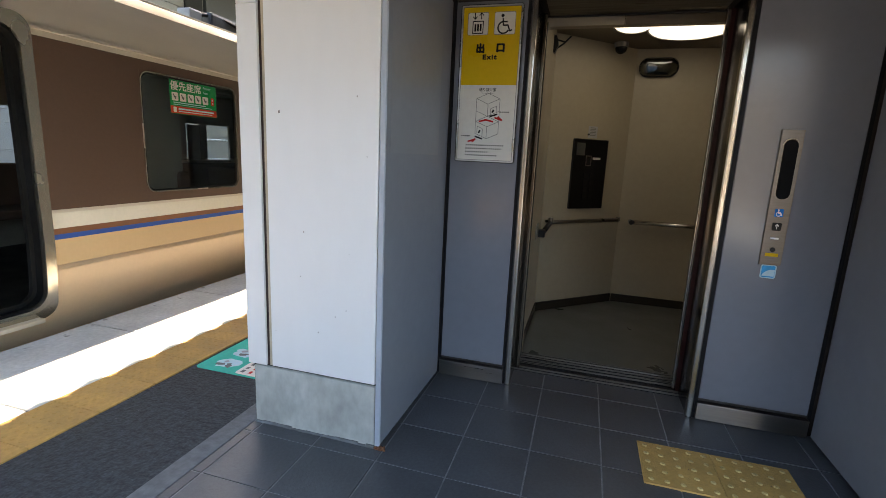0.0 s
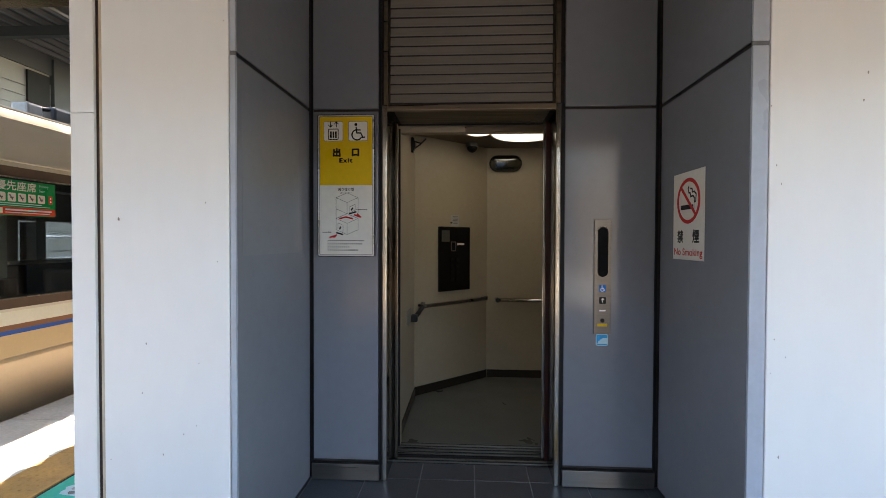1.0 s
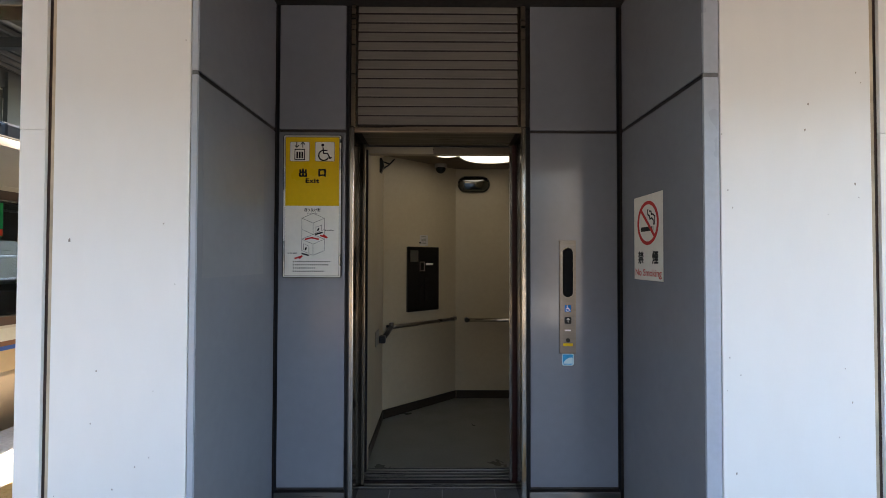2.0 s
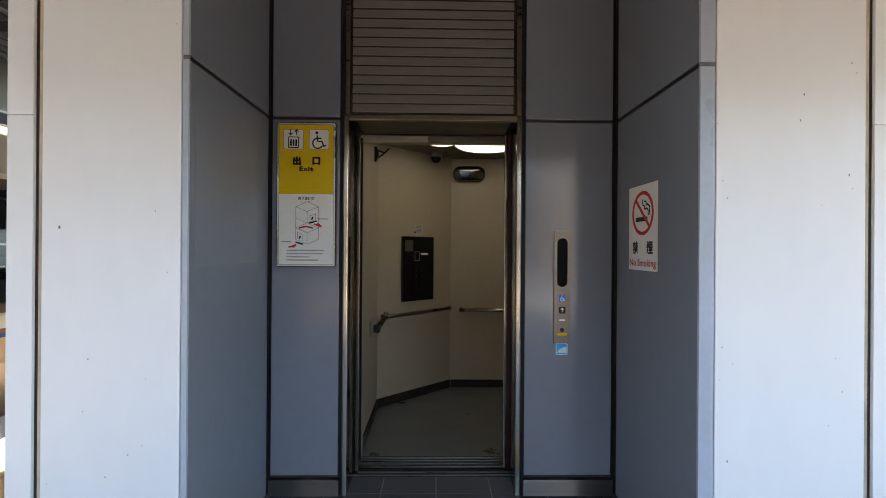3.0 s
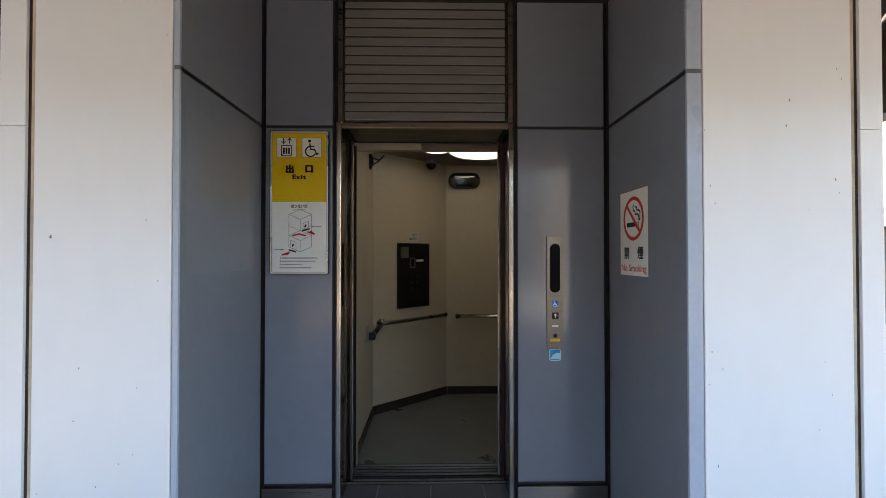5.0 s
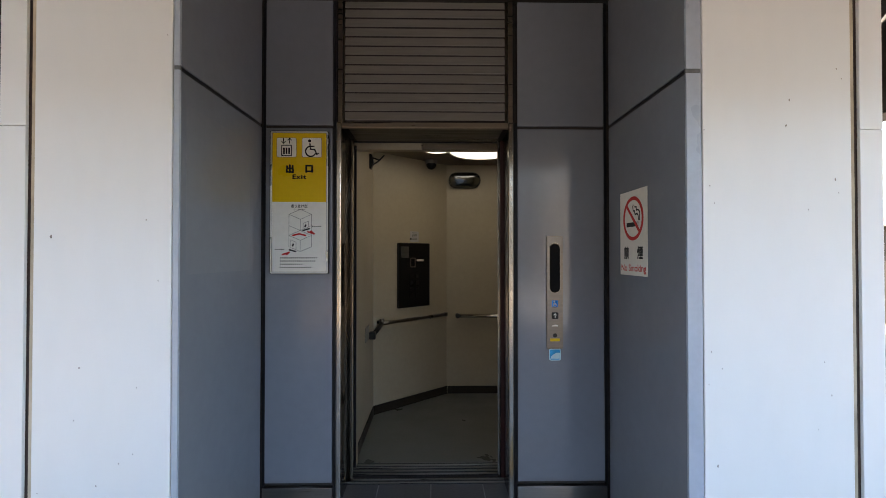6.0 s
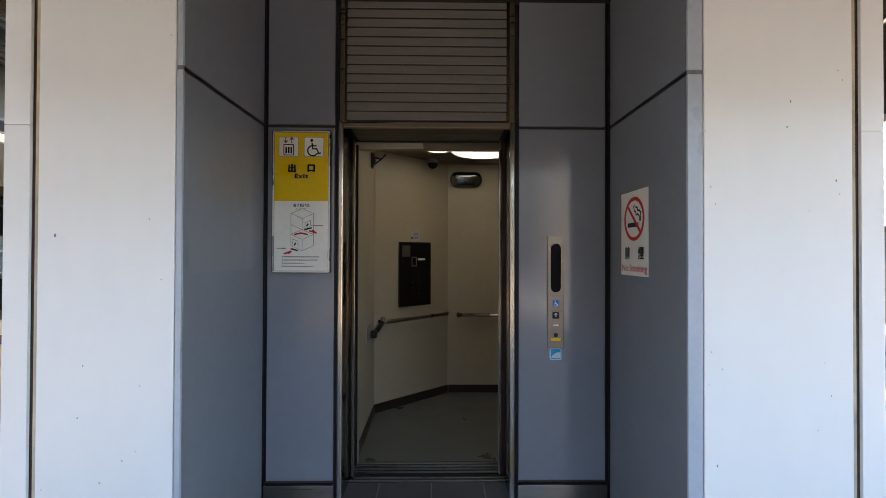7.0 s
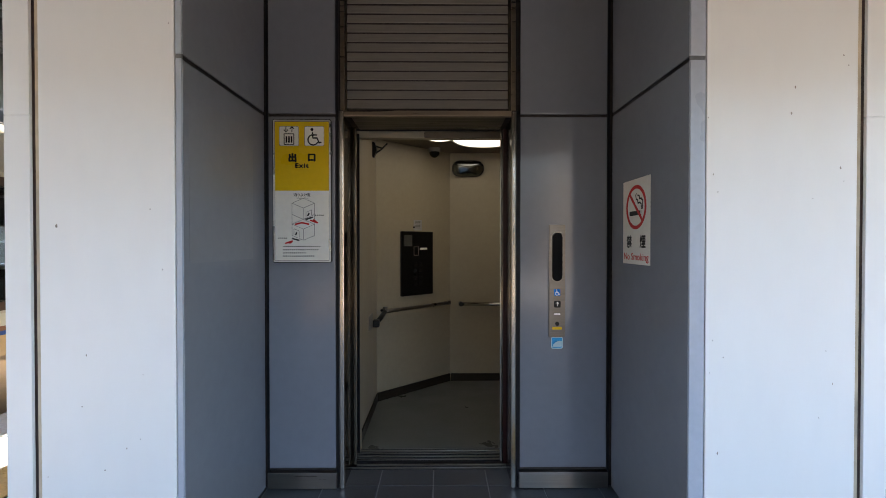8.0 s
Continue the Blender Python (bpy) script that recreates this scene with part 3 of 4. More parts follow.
sht = part("sheet", prism(rounded(0.098, 0.095, 0.002, 2), 0.001, on_angle(0.456, 1.487)), "paper", nt1)
part("print", bars([(-0.03, 0.03, 0.035 - 0.012 * k, 0.005) for k in range(6)], 0.0006, on_angle(0.456, 1.487, 0.001)), "grey_ink", sht)
part("stud", cyl(on_angle(0.408, 1.467).translation, on_angle(0.408, 1.467, 0.01).translation, 0.008, 12), "black_plastic", nt1)

hr = thing("handrail", on_angle(0.43, 0.76).translation, "dull steel tube handrail along the angled car wall", "handrail", "car handrails")
p0, p1 = on_angle(0.046, 0.757, 0.055).translation, on_angle(0.81, 0.762, 0.055).translation
part("rail", tube([p0, p0.lerp(p1, 0.1), p1], 0.016), "tube", hr, "", True)
foot = Vector((CX + 0.03, 1.13, 0.700))
part("end_lever", tube([p0, p0.lerp(foot, 0.5) + Vector((0, 0, -0.006)), foot], 0.019, 10), "black_plastic", hr, "black folding end lever", True)
part("end_bracket", box(CX + 0.006, CX + 0.055, 1.10, 1.165, 0.672, 0.728, 0.008), "black_plastic", hr, "black bracket")
part("wall_plate", box(CX, CX + 0.008, 0.93, 1.10, 0.675, 0.785, 0.003), "grey_plastic", hr, "grey wall plate")
for s, h in ((0.05, 0.03), (0.80, 0.02)):
    part("bracket", cyl(on_angle(s, 0.760, 0).translation, on_angle(s, 0.760, 0.055).translation, 0.012, 12), "black_plastic", hr)
    part("cap", cyl(on_angle(s, 0.755, 0.055).translation, on_angle(s, 0.765 + h, 0.055).translation, 0.019, 12), "tube", hr)
h2 = thing("handrail", (0.6, CB, 0.74), "bright steel tube handrail on the car's back wall", "handrail", "car handrails")
part("rail", tube([(0.257, CB - 0.055, 0.747), (1.15, CB - 0.055, 0.747)], 0.019), "rail_chrome", h2, "", True)
part("flange", cyl((0.256, CB, 0.747), (0.256, CB - 0.075, 0.747), 0.021, 16), "black_plastic", h2)
part("flange", cyl((1.12, CB, 0.747), (1.12, CB - 0.06, 0.747), 0.02, 16), "tube", h2)

mi = thing("convex_mirror", (0.323, CB, 2.037), "oval convex mirror high on the car's back wall", "mirror")
mb = bmesh.new()
outl = rounded(0.290, 0.138, 0.066, 8)
rg = []
for k in range(6):
    f = math.cos(k / 5 * math.pi / 2 * 0.97)
    rg.append([mb.verts.new((0.323 + px * f, CB - 0.012 - 0.035 * math.sin(k / 5 * math.pi / 2), 2.037 + py * f)) for px, py in outl])
for r0, r1 in zip(rg, rg[1:]):
    for i in range(len(outl)):
        mb.faces.new((r0[i], r0[(i + 1) % len(outl)], r1[(i + 1) % len(outl)], r1[i]))
mb.faces.new(rg[-1])
lean = Matrix.Translation((0.323, CB - 0.03, 2.037)) @ pose(0, 0, 0, 17, 0, 0) @ Matrix.Translation((-0.323, -CB, -2.037))
bmesh.ops.transform(mb, matrix=lean, verts=mb.verts)
part("glass", mb, "mirror", mi, "", True)
part("rim", ring(rounded(0.304, 0.152, 0.073, 8), rounded(0.293, 0.141, 0.068, 8), 0.016, lean @ pose(0.323, CB, 2.037, 90, 0, 0)), "black_plastic", mi)
part("stem", cyl((0.323, CB, 2.037), (0.323, CB - 0.035, 2.037), 0.02, 12), "black_plastic", mi)

dm = thing("dome_camera", (0.007, 1.750, CH), "small grey dome security camera on the car ceiling", "camera")
part("base", cyl((0.007, 1.750, CH), (0.007, 1.750, CH - 0.035), 0.055, 24, 0.052), "grey_plastic", dm)
db = bmesh.new()
bmesh.ops.create_uvsphere(db, u_segments=24, v_segments=12, radius=0.046, matrix=Matrix.Translation((0.007, 1.750, CH - 0.04)))
part("dome", db, "dark_glass", dm, "black dome", True)
br = thing("wall_bracket", (CX, 1.15, 2.055), "black wedge-shaped bracket with a thin stay", "bracket")
part("wedge", prism([(0, -0.055), (0.012, -0.058), (0.034, -0.01), (0.030, 0.02), (0.018, 0.055), (0, 0.06)], 0.05, pose(CX, 1.19, 2.055, 90, 0, 0)), "black_plastic", br)
part("stay", tube([(CX + 0.022, 1.17, 2.030), (CX + 0.07, 1.17, 2.062), (CX + 0.115, 1.17, 2.108)], 0.006, 8), "black_plastic", br)
part("link", tube([(CX + 0.02, 1.17, 2.088), (CX + 0.075, 1.17, 2.070)], 0.006, 8), "black_plastic", br)

# ---- signs on the recess walls ----


def wheelchair(cx, cy, s):
    """Strokes of the wheelchair sign within a square of side s about (cx, cy)."""
    arc = [(cx + s * (-0.02 + 0.27 * math.cos(radians(a))), cy + s * (-0.16 + 0.27 * math.sin(radians(a)))) for a in range(105, 345, 15)]
    return [arc, [(cx - 0.06 * s, cy + 0.24 * s), (cx - 0.03 * s, cy - 0.06 * s), (cx + 0.19 * s, cy - 0.06 * s), (cx + 0.30 * s, cy - 0.32 * s),
                  (cx + 0.39 * s, cy - 0.28 * s)], [(cx - 0.045 * s, cy + 0.10 * s), (cx + 0.15 * s, cy + 0.10 * s)]]


sx, sz = -0.681, 1.602                 # middle of the exit sign
S = lambda out=0.0: pose(sx, -0.0245 - out, sz, 90, 0, 0)
es = thing("exit_sign", (sx, 0, sz - 0.38), "yellow and white lift exit sign in a silver frame", "sign")
part("board", box(sx - 0.148, sx + 0.148, -0.0245, -0.006, sz - 0.376, sz + 0.376, 0.002), "white_old", es)
part("frame", ring(rounded(0.304, 0.756, 0.008, 4), rounded(0.290, 0.742, 0.005, 4), 0.022, pose(sx, -0.006, sz, 90, 0, 0)), "silver", es, "silver frame")
part("frame_edge", ring(rounded(0.312, 0.764, 0.012, 4), rounded(0.3045, 0.7565, 0.009, 4), 0.019, pose(sx, -0.006, sz, 90, 0, 0)), "black_plastic", es, "dark outer edge")
part("face_line", ring(rounded(0.2900, 0.7420, 0.005, 4), rounded(0.2855, 0.7375, 0.004, 4), 0.0205, pose(sx, -0.006, sz, 90, 0, 0)), "frame_dark", es, "dark line inside the frame")
part("yellow_field", prism([(-0.1425, 0.002), (0.1425, 0.002), (0.1425, 0.3685), (-0.1425, 0.3685)], 0.0008, S()), "yellow", es)
for cx, kind in ((-0.068, "lift"), (0.066, "chair")):
    field = part("pictogram_field", prism(rounded(0.105, 0.105, 0.008, 4, cx, 0.292), 0.0006, S(0.0008)), "white_old", es)
    part("pictogram_rim", ring(rounded(0.105, 0.105, 0.008, 4, cx, 0.292), rounded(0.101, 0.101, 0.007, 4, cx, 0.292), 0.0003, S(0.0014)), "grey_ink", field)
    if kind == "chair":
        part("pictogram", merge(strokes(wheelchair(cx - 0.004, 0.288, 0.1), 0.007, 0.0005, S(0.0014)),
                                prism(ellipse(0.008, 0.008, 16, cx - 0.012, 0.327), 0.0005, S(0.0014))), "black", field)
    else:
        t = strokes([[(cx - 0.016, 0.342), (cx - 0.016, 0.315)], [(cx - 0.026, 0.325), (cx - 0.016, 0.314), (cx - 0.006, 0.325)],
                     [(cx + 0.016, 0.314), (cx + 0.016, 0.340)], [(cx + 0.006, 0.331), (cx + 0.016, 0.342), (cx + 0.026, 0.331)]], 0.0045, 0.0005, S(0.0014))
        merge(t, ring(rounded(0.056, 0.060, 0.003, 2, cx, 0.276), rounded(0.047, 0.051, 0.002, 2, cx, 0.276), 0.0005, S(0.0014)))
        merge(t, bars([(cx - 0.018 + 0.0135 * k, cx - 0.009 + 0.0135 * k, 0.274, 0.034) for k in range(3)], 0.0005, S(0.0014)))
        part("pictogram", t, "black", field)
part("word", lettering("出", 0.044, S(0.0012) @ Matrix.Translation((-0.050, 0.178, 0)), bold=0.012, thick=0.0052), "black", es)
part("word", lettering("口", 0.038, S(0.0012) @ Matrix.Translation((0.052, 0.178, 0)), bold=0.012, thick=0.0052), "black", es)
part("word", lettering("Exit", 0.0235, S(0.0012) @ Matrix.Translation((0.000, 0.136, 0)), width=0.070, bold=0.02, spacing=1.2, thick=0.0026), "black", es)
part("word", lettering("通り抜け型", 0.017, S(0.0004) @ Matrix.Translation((0, -0.020, 0)), width=0.088, thick=0.0006), "black", es)
part("word", lettering("エレベーター", 0.009, S(0.0004) @ Matrix.Translation((0, -0.038, 0)), width=0.060, thick=0.0003), "black", es)


def iso(x, y, z, ox=0.0, oy=0.0):
    return (ox + (x - y) * 0.030, oy + (x + y) * 0.013 + z * 0.030)


def cube_lines(ox, oy, h):
    c = [iso(a, b, 0, ox, oy) for a, b in ((-1, -1), (1, -1), (1, 1), (-1, 1))]
    d = [(x, y + h) for x, y in c]
    return [[c[3], c[0], c[1]], [d[0], d[1], d[2], d[3], d[0]], [c[0], d[0]], [c[1], d[1]], [c[3], d[3]]]


dl = cube_lines(0.006, -0.124, 0.060) + cube_lines(0.006, -0.236, 0.060)
dl += [[(0.006 + 0.015, -0.150 + 0.008), (0.021, -0.112), (0.050, -0.100), (0.050, -0.128)], [(-0.044, -0.232), (-0.044, -0.20), (-0.016, -0.212), (-0.016, -0.246)]]
dl += [[(-0.054, -0.235), (-0.054, -0.075)], [(0.066, -0.235), (0.066, -0.075)]]
part("diagram", strokes(dl, 0.0021, 0.0004, S(0.0002)), "grey_ink", es, "thin line drawing of a lift car")
for line in ([(0.020, -0.150), (0.054, -0.140)], [(-0.052, -0.252), (-0.018, -0.262)], [(0.030, -0.130), (0.036, -0.120)], [(-0.034, -0.232), (-0.030, -0.222)]):
    part("diagram_mark", strokes([line], 0.008, 0.0005, S(0.0002)), "black", es)
for lines in ([[(0.046, -0.156), (0.074, -0.166)], [(0.062, -0.153), (0.080, -0.168)]], [[(-0.088, -0.278), (-0.058, -0.268)], [(-0.066, -0.278), (-0.052, -0.265)]],
              [[(-0.034, -0.176), (0.0, -0.168), (0.034, -0.176)]]):
    part("arrow", strokes(lines, 0.0085, 0.0005, S(0.0004)), "red", es, "red arrow")
for row in (dashes(0.068, 0.116, -0.128, 0.006, 0.010, 3), dashes(-0.128, -0.078, -0.250, 0.006, 0.010, 4)):
    part("small_print", bars(row, 0.0004, S(0.0002)), "black", es)
for i, (y, x1) in enumerate(((-0.295, 0.104), (-0.312, 0.085), (-0.329, 0.022), (-0.346, 0.066))):
    part("small_print", bars(dashes(-0.100, x1, y, 0.0075, 0.0112, 10 + i, 0.6), 0.0004, S(0.0002)), "black", es)

ny, nz = -0.333, 1.426                 # middle of the no-smoking sign
N = lambda out=0.0: pose(XR + 0.0008 - out, ny, nz, 90, 0, -89.72)
ns = thing("no_smoking_sign", (XR, ny, nz - 0.2), "white no-smoking sticker with a red ring on a blue-grey wall", "sign")
part("sheet", prism(rounded(0.300, 0.402, 0.002, 2), 0.0012, N(0)), "white_old", ns)
part("ring", ring(ellipse(0.112, 0.104, 48, 0, 0.068), ellipse(0.094, 0.087, 48, 0, 0.068), 0.0005, N(0.0012)), "red", ns, "red ring")
part("slash", strokes([[(-0.070, 0.132), (0.070, 0.004)]], 0.016, 0.0005, N(0.0013)), "red", ns, "red slash")
part("cigarette", merge(bars([(-0.072, 0.032, 0.040, 0.021)], 0.0005, N(0.0011)), bars([(0.039, 0.046, 0.040, 0.021), (0.053, 0.058, 0.040, 0.021)], 0.0005, N(0.0011))), "black", ns)
part("smoke", strokes([[(0.060, 0.058), (0.058, 0.078), (0.044, 0.088), (0.023, 0.085), (0.019, 0.101), (0.004, 0.105), (-0.002, 0.124), (0.004, 0.131)],
                       [(0.070, 0.058), (0.074, 0.094), (0.056, 0.105), (0.039, 0.105), (0.037, 0.119), (0.020, 0.122)]], 0.0075, 0.0005, N(0.0011)), "black", ns)
part("word", lettering("禁", 0.058, N(0.0012) @ Matrix.Translation((-0.075, -0.094, 0)), bold=0.01, thick=0.004), "black", ns)
part("word", lettering("煙", 0.058, N(0.0012) @ Matrix.Translation((0.075, -0.094, 0)), bold=0.01, thick=0.004), "black", ns)
part("word", lettering("No Smoking", 0.042, N(0.0012) @ Matrix.Translation((0, -0.170, 0)), width=0.272, bold=0.006, thick=0.0016), "red", ns, "red lettering")

# call plate
kx = 0.684
K = lambda z, out=0.0: pose(kx, -0.016 - out, z, 90, 0, 0)
kp = thing("call_plate", (kx, 0, 0.83), "tall stainless lift call plate with a dark indicator slot", "panel")
part("plate", box(kx - 0.044, kx + 0.044, -0.016, -0.006, 0.819, 1.424, 0.002), "plate_steel", kp)
part("indicator", prism(rounded(0.058, 0.264, 0.0289, 8), 0.002, K(1.2515)), "indicator_black", kp, "dark oval indicator window")
part("indicator_rim", ring(rounded(0.064, 0.270, 0.0319, 8), rounded(0.056, 0.262, 0.0279, 8), 0.003, K(1.2515)), "tube", kp)
wlb = part("wheelchair_label", prism(rounded(0.034, 0.036, 0.003, 3), 0.0006, K(1.060)), "blue", kp, "blue wheelchair label")
wheel = ring(ellipse(0.0105, 0.0105, 24, -0.001, -0.006), ellipse(0.0072, 0.0072, 24, -0.001, -0.006), 0.0004, K(1.060, 0.0006))
merge(wheel, strokes([[(-0.003, 0.009), (-0.002, -0.002), (0.007, -0.002), (0.012, -0.012)]], 0.0036, 0.0008, K(1.060, 0.0006)))
part("pictogram", merge(wheel, prism(ellipse(0.0034, 0.0034, 12, -0.003, 0.0125), 0.0004, K(1.060, 0.0006))), "white", wlb)
btn = part("call_button", prism(rounded(0.036, 0.036, 0.006, 4), 0.004, K(0.997)), "black_plastic", kp, "black call button with a pale arrow")
part("arrow", strokes([[(0, -0.010), (0, 0.010)], [(-0.007, 0.003), (0, 0.011), (0.007, 0.003)]], 0.0028, 0.0004, K(0.997, 0.004)), "white_old", btn)
part("tag", prism(rounded(0.034, 0.008, 0.002, 2), 0.0008, K(0.943)), "white", kp)
part("keyhole", cyl((kx, -0.016, 0.891), (kx, -0.0195, 0.891), 0.011, 20), "black_plastic", kp)
part("yellow_label", prism(rounded(0.052, 0.015, 0.002, 2), 0.0008, K(0.867)), "yellow", kp)
st = thing("blue_sticker", (0.686, 0, 0.755), "small blue and white square sticker under the call plate", "sticker")
part("border", prism(rounded(0.064, 0.064, 0.010, 4), 0.0008, pose(0.686, -0.006, 0.7865, 90, 0, 0)), "pale_blue", st)
part("field", prism(rounded(0.054, 0.054, 0.006, 4), 0.0004, pose(0.686, -0.0068, 0.7865, 90, 0, 0)), "sky_blue", st)
part("swoosh", prism([(-0.026, -0.022), (0.026, -0.022), (0.026, 0.010), (0.008, 0.010), (-0.008, 0.002), (-0.020, -0.010)], 0.0003, pose(0.686, -0.0072, 0.7865, 90, 0, 0)), "pale_blue", st)

# slightly paler, rougher rectangle on the side wall panel
part("mark", prism(rounded(0.58, 0.64, 0.004, 2), 0.0006, pose(XL - 0.0094, -0.465, 1.567, 90, 0, 88.79)), "pale_rect", west, "faint pale rectangle on the side wall")

# ---- platform ----
EDGE = -3.36
structure("ground", box(-200, 200, -200, 300, -1.4, -1.12), "ballast", "brown track ballast reaching to the horizon", "ground")
pb = bmesh.new()
box(EDGE, 3.66, -40, 60, -1.12, -0.045, 0, pb)
structure("platform_base", pb, "concrete_dark", "concrete body of the station platform", "platform")
structure("pavement", box(-2.226, -1.535, -5.46, 30, -0.045, -0.002), "asphalt", "dark worn asphalt platform surface", "pavement")
structure("trim_band", box(-1.62, -1.528, -5.46, 30, -0.045, 0.001), "concrete_dark", "weathered concrete edging band beside the tiles", "trim")
# unseen paving; its warm tint is picked for bounce onto the walls
structure("pavement_south", box(-2.24, 2.46, -40, -5.46, -0.045, -0.002), "warm_paving", "unseen platform paving, tinted warm for the light it bounces", "pavement")
structure("pavement_far", box(1.80, 2.46, -5.46, 30, -0.045, -0.002), "asphalt", "dark worn asphalt platform surface", "pavement")
flb = box(-1.526, 1.80, -5.46, 0.205, -0.045, -0.003)
floor = structure("floor", flb, "grout", "dark slate-coloured floor tiles with pale grout", "floor")

# platform edge: coping stones
edge = structure("platform_edge", box(EDGE + 0.012, -2.527, -40, 30, -0.045, -0.008), "concrete_dark", "pale concrete platform edge", "platform edge")

structure("platform_edge_far", box(2.46, 3.648, -40, 30, -0.045, 0.0), "edge_stone", "pale concrete platform edge on the open side", "platform edge")

# ---- the train at the platform ----
TX = -3.55
Y0, Y1 = -2.8, 13.0
WIN = (0.455, 1.485, 0.877, 1.815)
DOOR = (-1.66, -0.335, 0.13, 1.945)
train = thing("train", (-4.95, 0, -0.3), "stainless and brown train with cream, blue and beige stripes", "train")
train.location, train.scale = (-4.89, 0.015, -0.3), (1, 1, 0.983)


def side_x(z):
    """Half-profile of the body: x of the near side at height z."""
    if z < 0.60:
        d = 0.60 - z
        return TX - 0.03 * d - 0.10 * d * d - 0.45 * max(0.0, 0.24 - z) ** 2
    if z < 1.98:
        return TX
    d, e = z - 1.98, max(0.0, z - 2.27)
    return TX - 0.05 * d - 0.14 * d * d - 0.5 * e - 4.0 * e * e


def skin(name, z0, z1, material, label="", out=0.0, steps=1, y0=Y0, y1=Y1, near=True):
    zs = sorted({z0, z1, *[z0 + (z1 - z0) * k / steps for k in range(steps + 1)], *[h for h in (*WIN[2:], *DOOR[2:]) if z0 < h < z1]})
    ys = sorted({y0, y1, *[h for h in (*WIN[:2], *DOOR[:2]) if y0 < h < y1]})
    bm = bmesh.new()
    vs = {}

    def v(y, z):
        if (y, z) not in vs:
            x = side_x(z) + out
            vs[y, z] = bm.verts.new((x if near else -9.9 - x, y, z))
        return vs[y, z]

    for ya, yb in zip(ys, ys[1:]):
        for za, zb in zip(zs, zs[1:]):
            ym, zm = (ya + yb) / 2, (za + zb) / 2
            if near and any(h[0] < ym < h[1] and h[2] < zm < h[3] for h in (WIN, DOOR)):
                continue
            bm.faces.new((v(ya, za), v(yb, za), v(yb, zb), v(ya, zb)))
    ob = part(name, bm, material, train, label, steps > 3)
    for f in ob.data.polygons:
        if (f.normal.x > 0) != near:
            f.flip()
    so = ob.modifiers.new("thickness", "SOLIDIFY")
    so.thickness, so.offset, so.use_rim = 0.03, -1, False
    return ob


skin("skirt", -0.75, -0.24, "train_dark", "dark underframe skirt", steps=6)
skin("lower_body", -0.24, 0.42, "train_lower", "bright lower body side", steps=14)
skin("beige_band", 0.42, 0.596, "train_beige", "beige stripe", steps=4)
skin("blue_stripe", 0.596, 0.631, "train_blue", "thin blue stripe")
skin("red_brown_stripe", 0.631, 0.671, "train_rust", "red-brown stripe")
skin("cream_stripe", 0.671, 0.776, "train_cream", "cream stripe")
skin("steel_line", 0.776, 0.798, "train_steel")
skin("window_band", 0.798, 1.898, "train_brown", "dark brown window band")
skin("rain_strip", 1.898, 1.975, "train_steel", "stainless strip")
part("gutter", box(TX - 0.005, TX + 0.012, Y0, Y1, 1.935, 1.952, 0.004), "train_steel", train)
skin("cornice", 1.975, 2.27, "train_steel", "satin stainless cornice", steps=8)
skin("roof_shoulder", 2.27, 2.37, "train_shoulder", "pale cream roof shoulder", steps=8)
skin("far_side_lower", -0.2, 0.95, "train_inside", near=False, steps=4)
skin("far_side_upper", 1.60, 2.30, "train_inside", near=False, steps=4)
# roof
rf = bmesh.new()
x0 = side_x(2.37)
pts = [(x0 + 0.004, 2.368), (x0 - 0.022, 2.385), (x0 - 0.05, 2.400), (x0 - 0.09, 2.412), (x0 - 0.15, 2.422), (x0 - 0.27, 2.435), (-4.25, 2.47), (-4.6, 2.49), (-4.95, 2.50)]
pts += [(-9.9 - x, z) for x, z in pts[-2::-1]]
va = [(rf.verts.new((x, Y0, z)), rf.verts.new((x, Y1, z))) for x, z in pts]
for a, b in zip(va, va[1:]):
    rf.faces.new((a[0], b[0], b[1], a[1]))
ro = part("roof", rf, "train_roof", train, "pale roof", True)
ro.modifiers.new("thickness", "SOLIDIFY").thickness = 0.04
for y0, y1, z1 in ((1.75, 3.6, 2.62), (5.0, 8.2, 2.72)):
    part("roof_unit", box(-5.6, -4.02, y0, y1, 2.44, z1, 0.03), "canopy_dark", train, "grey roof equipment box")
part("roof_junction", box(-4.22, -4.06, 1.52, 1.68, 2.44, 2.60, 0.02), "grey_plastic", train, "small grey roof fitting")
part("roof_cable", tube([(-4.1, 1.6, 2.56), (-4.05, 1.85, 2.60), (-4.0, 2.2, 2.55), (-4.0, 2.9, 2.52)], 0.02, 8), "rubber", train)
# inside of the car
part("car_floor", box(-6.3, TX - 0.22, Y0, Y1, -0.02, 0.06), "train_dark", train)
part("car_lining", box(-6.3, TX - 0.10, Y0, Y1, 2.16, 2.2), "train_inside", train)
for y0, y1 in ((-2.8, 0.6), (1.3, 3.65), (3.92, 4.08), (4.6, 13)):
    part("far_wall_pier", box(-6.34, -6.30, y0, y1, 0.94, 1.62), "train_inside", train)
for y0, y1 in ((0.6, 1.3), (3.65, 3.92), (4.08, 4.6)):
    part("far_pane", box(-6.325, -6.315, y0, y1, 0.94, 1.61), "pale_glass", train, "window glass").visible_shadow = False
for y in (-2.8, 12.96):
    part("end_wall", box(-6.3, TX - 0.05, y, y + 0.04, -0.2, 2.6), "train_inside", train)
part("seat_bench", box(-6.25, -5.75, 0.2, 6.5, 0.42, 0.52, 0.03), "seat", train)
part("seat_back", box(-6.28, -6.15, 0.2, 6.5, 0.52, 0.98, 0.03), "seat", train)
part("partition", box(-4.25, TX - 0.05, 0.17, 0.20, 0.40, 2.1, 0.005), "train_inside", train)
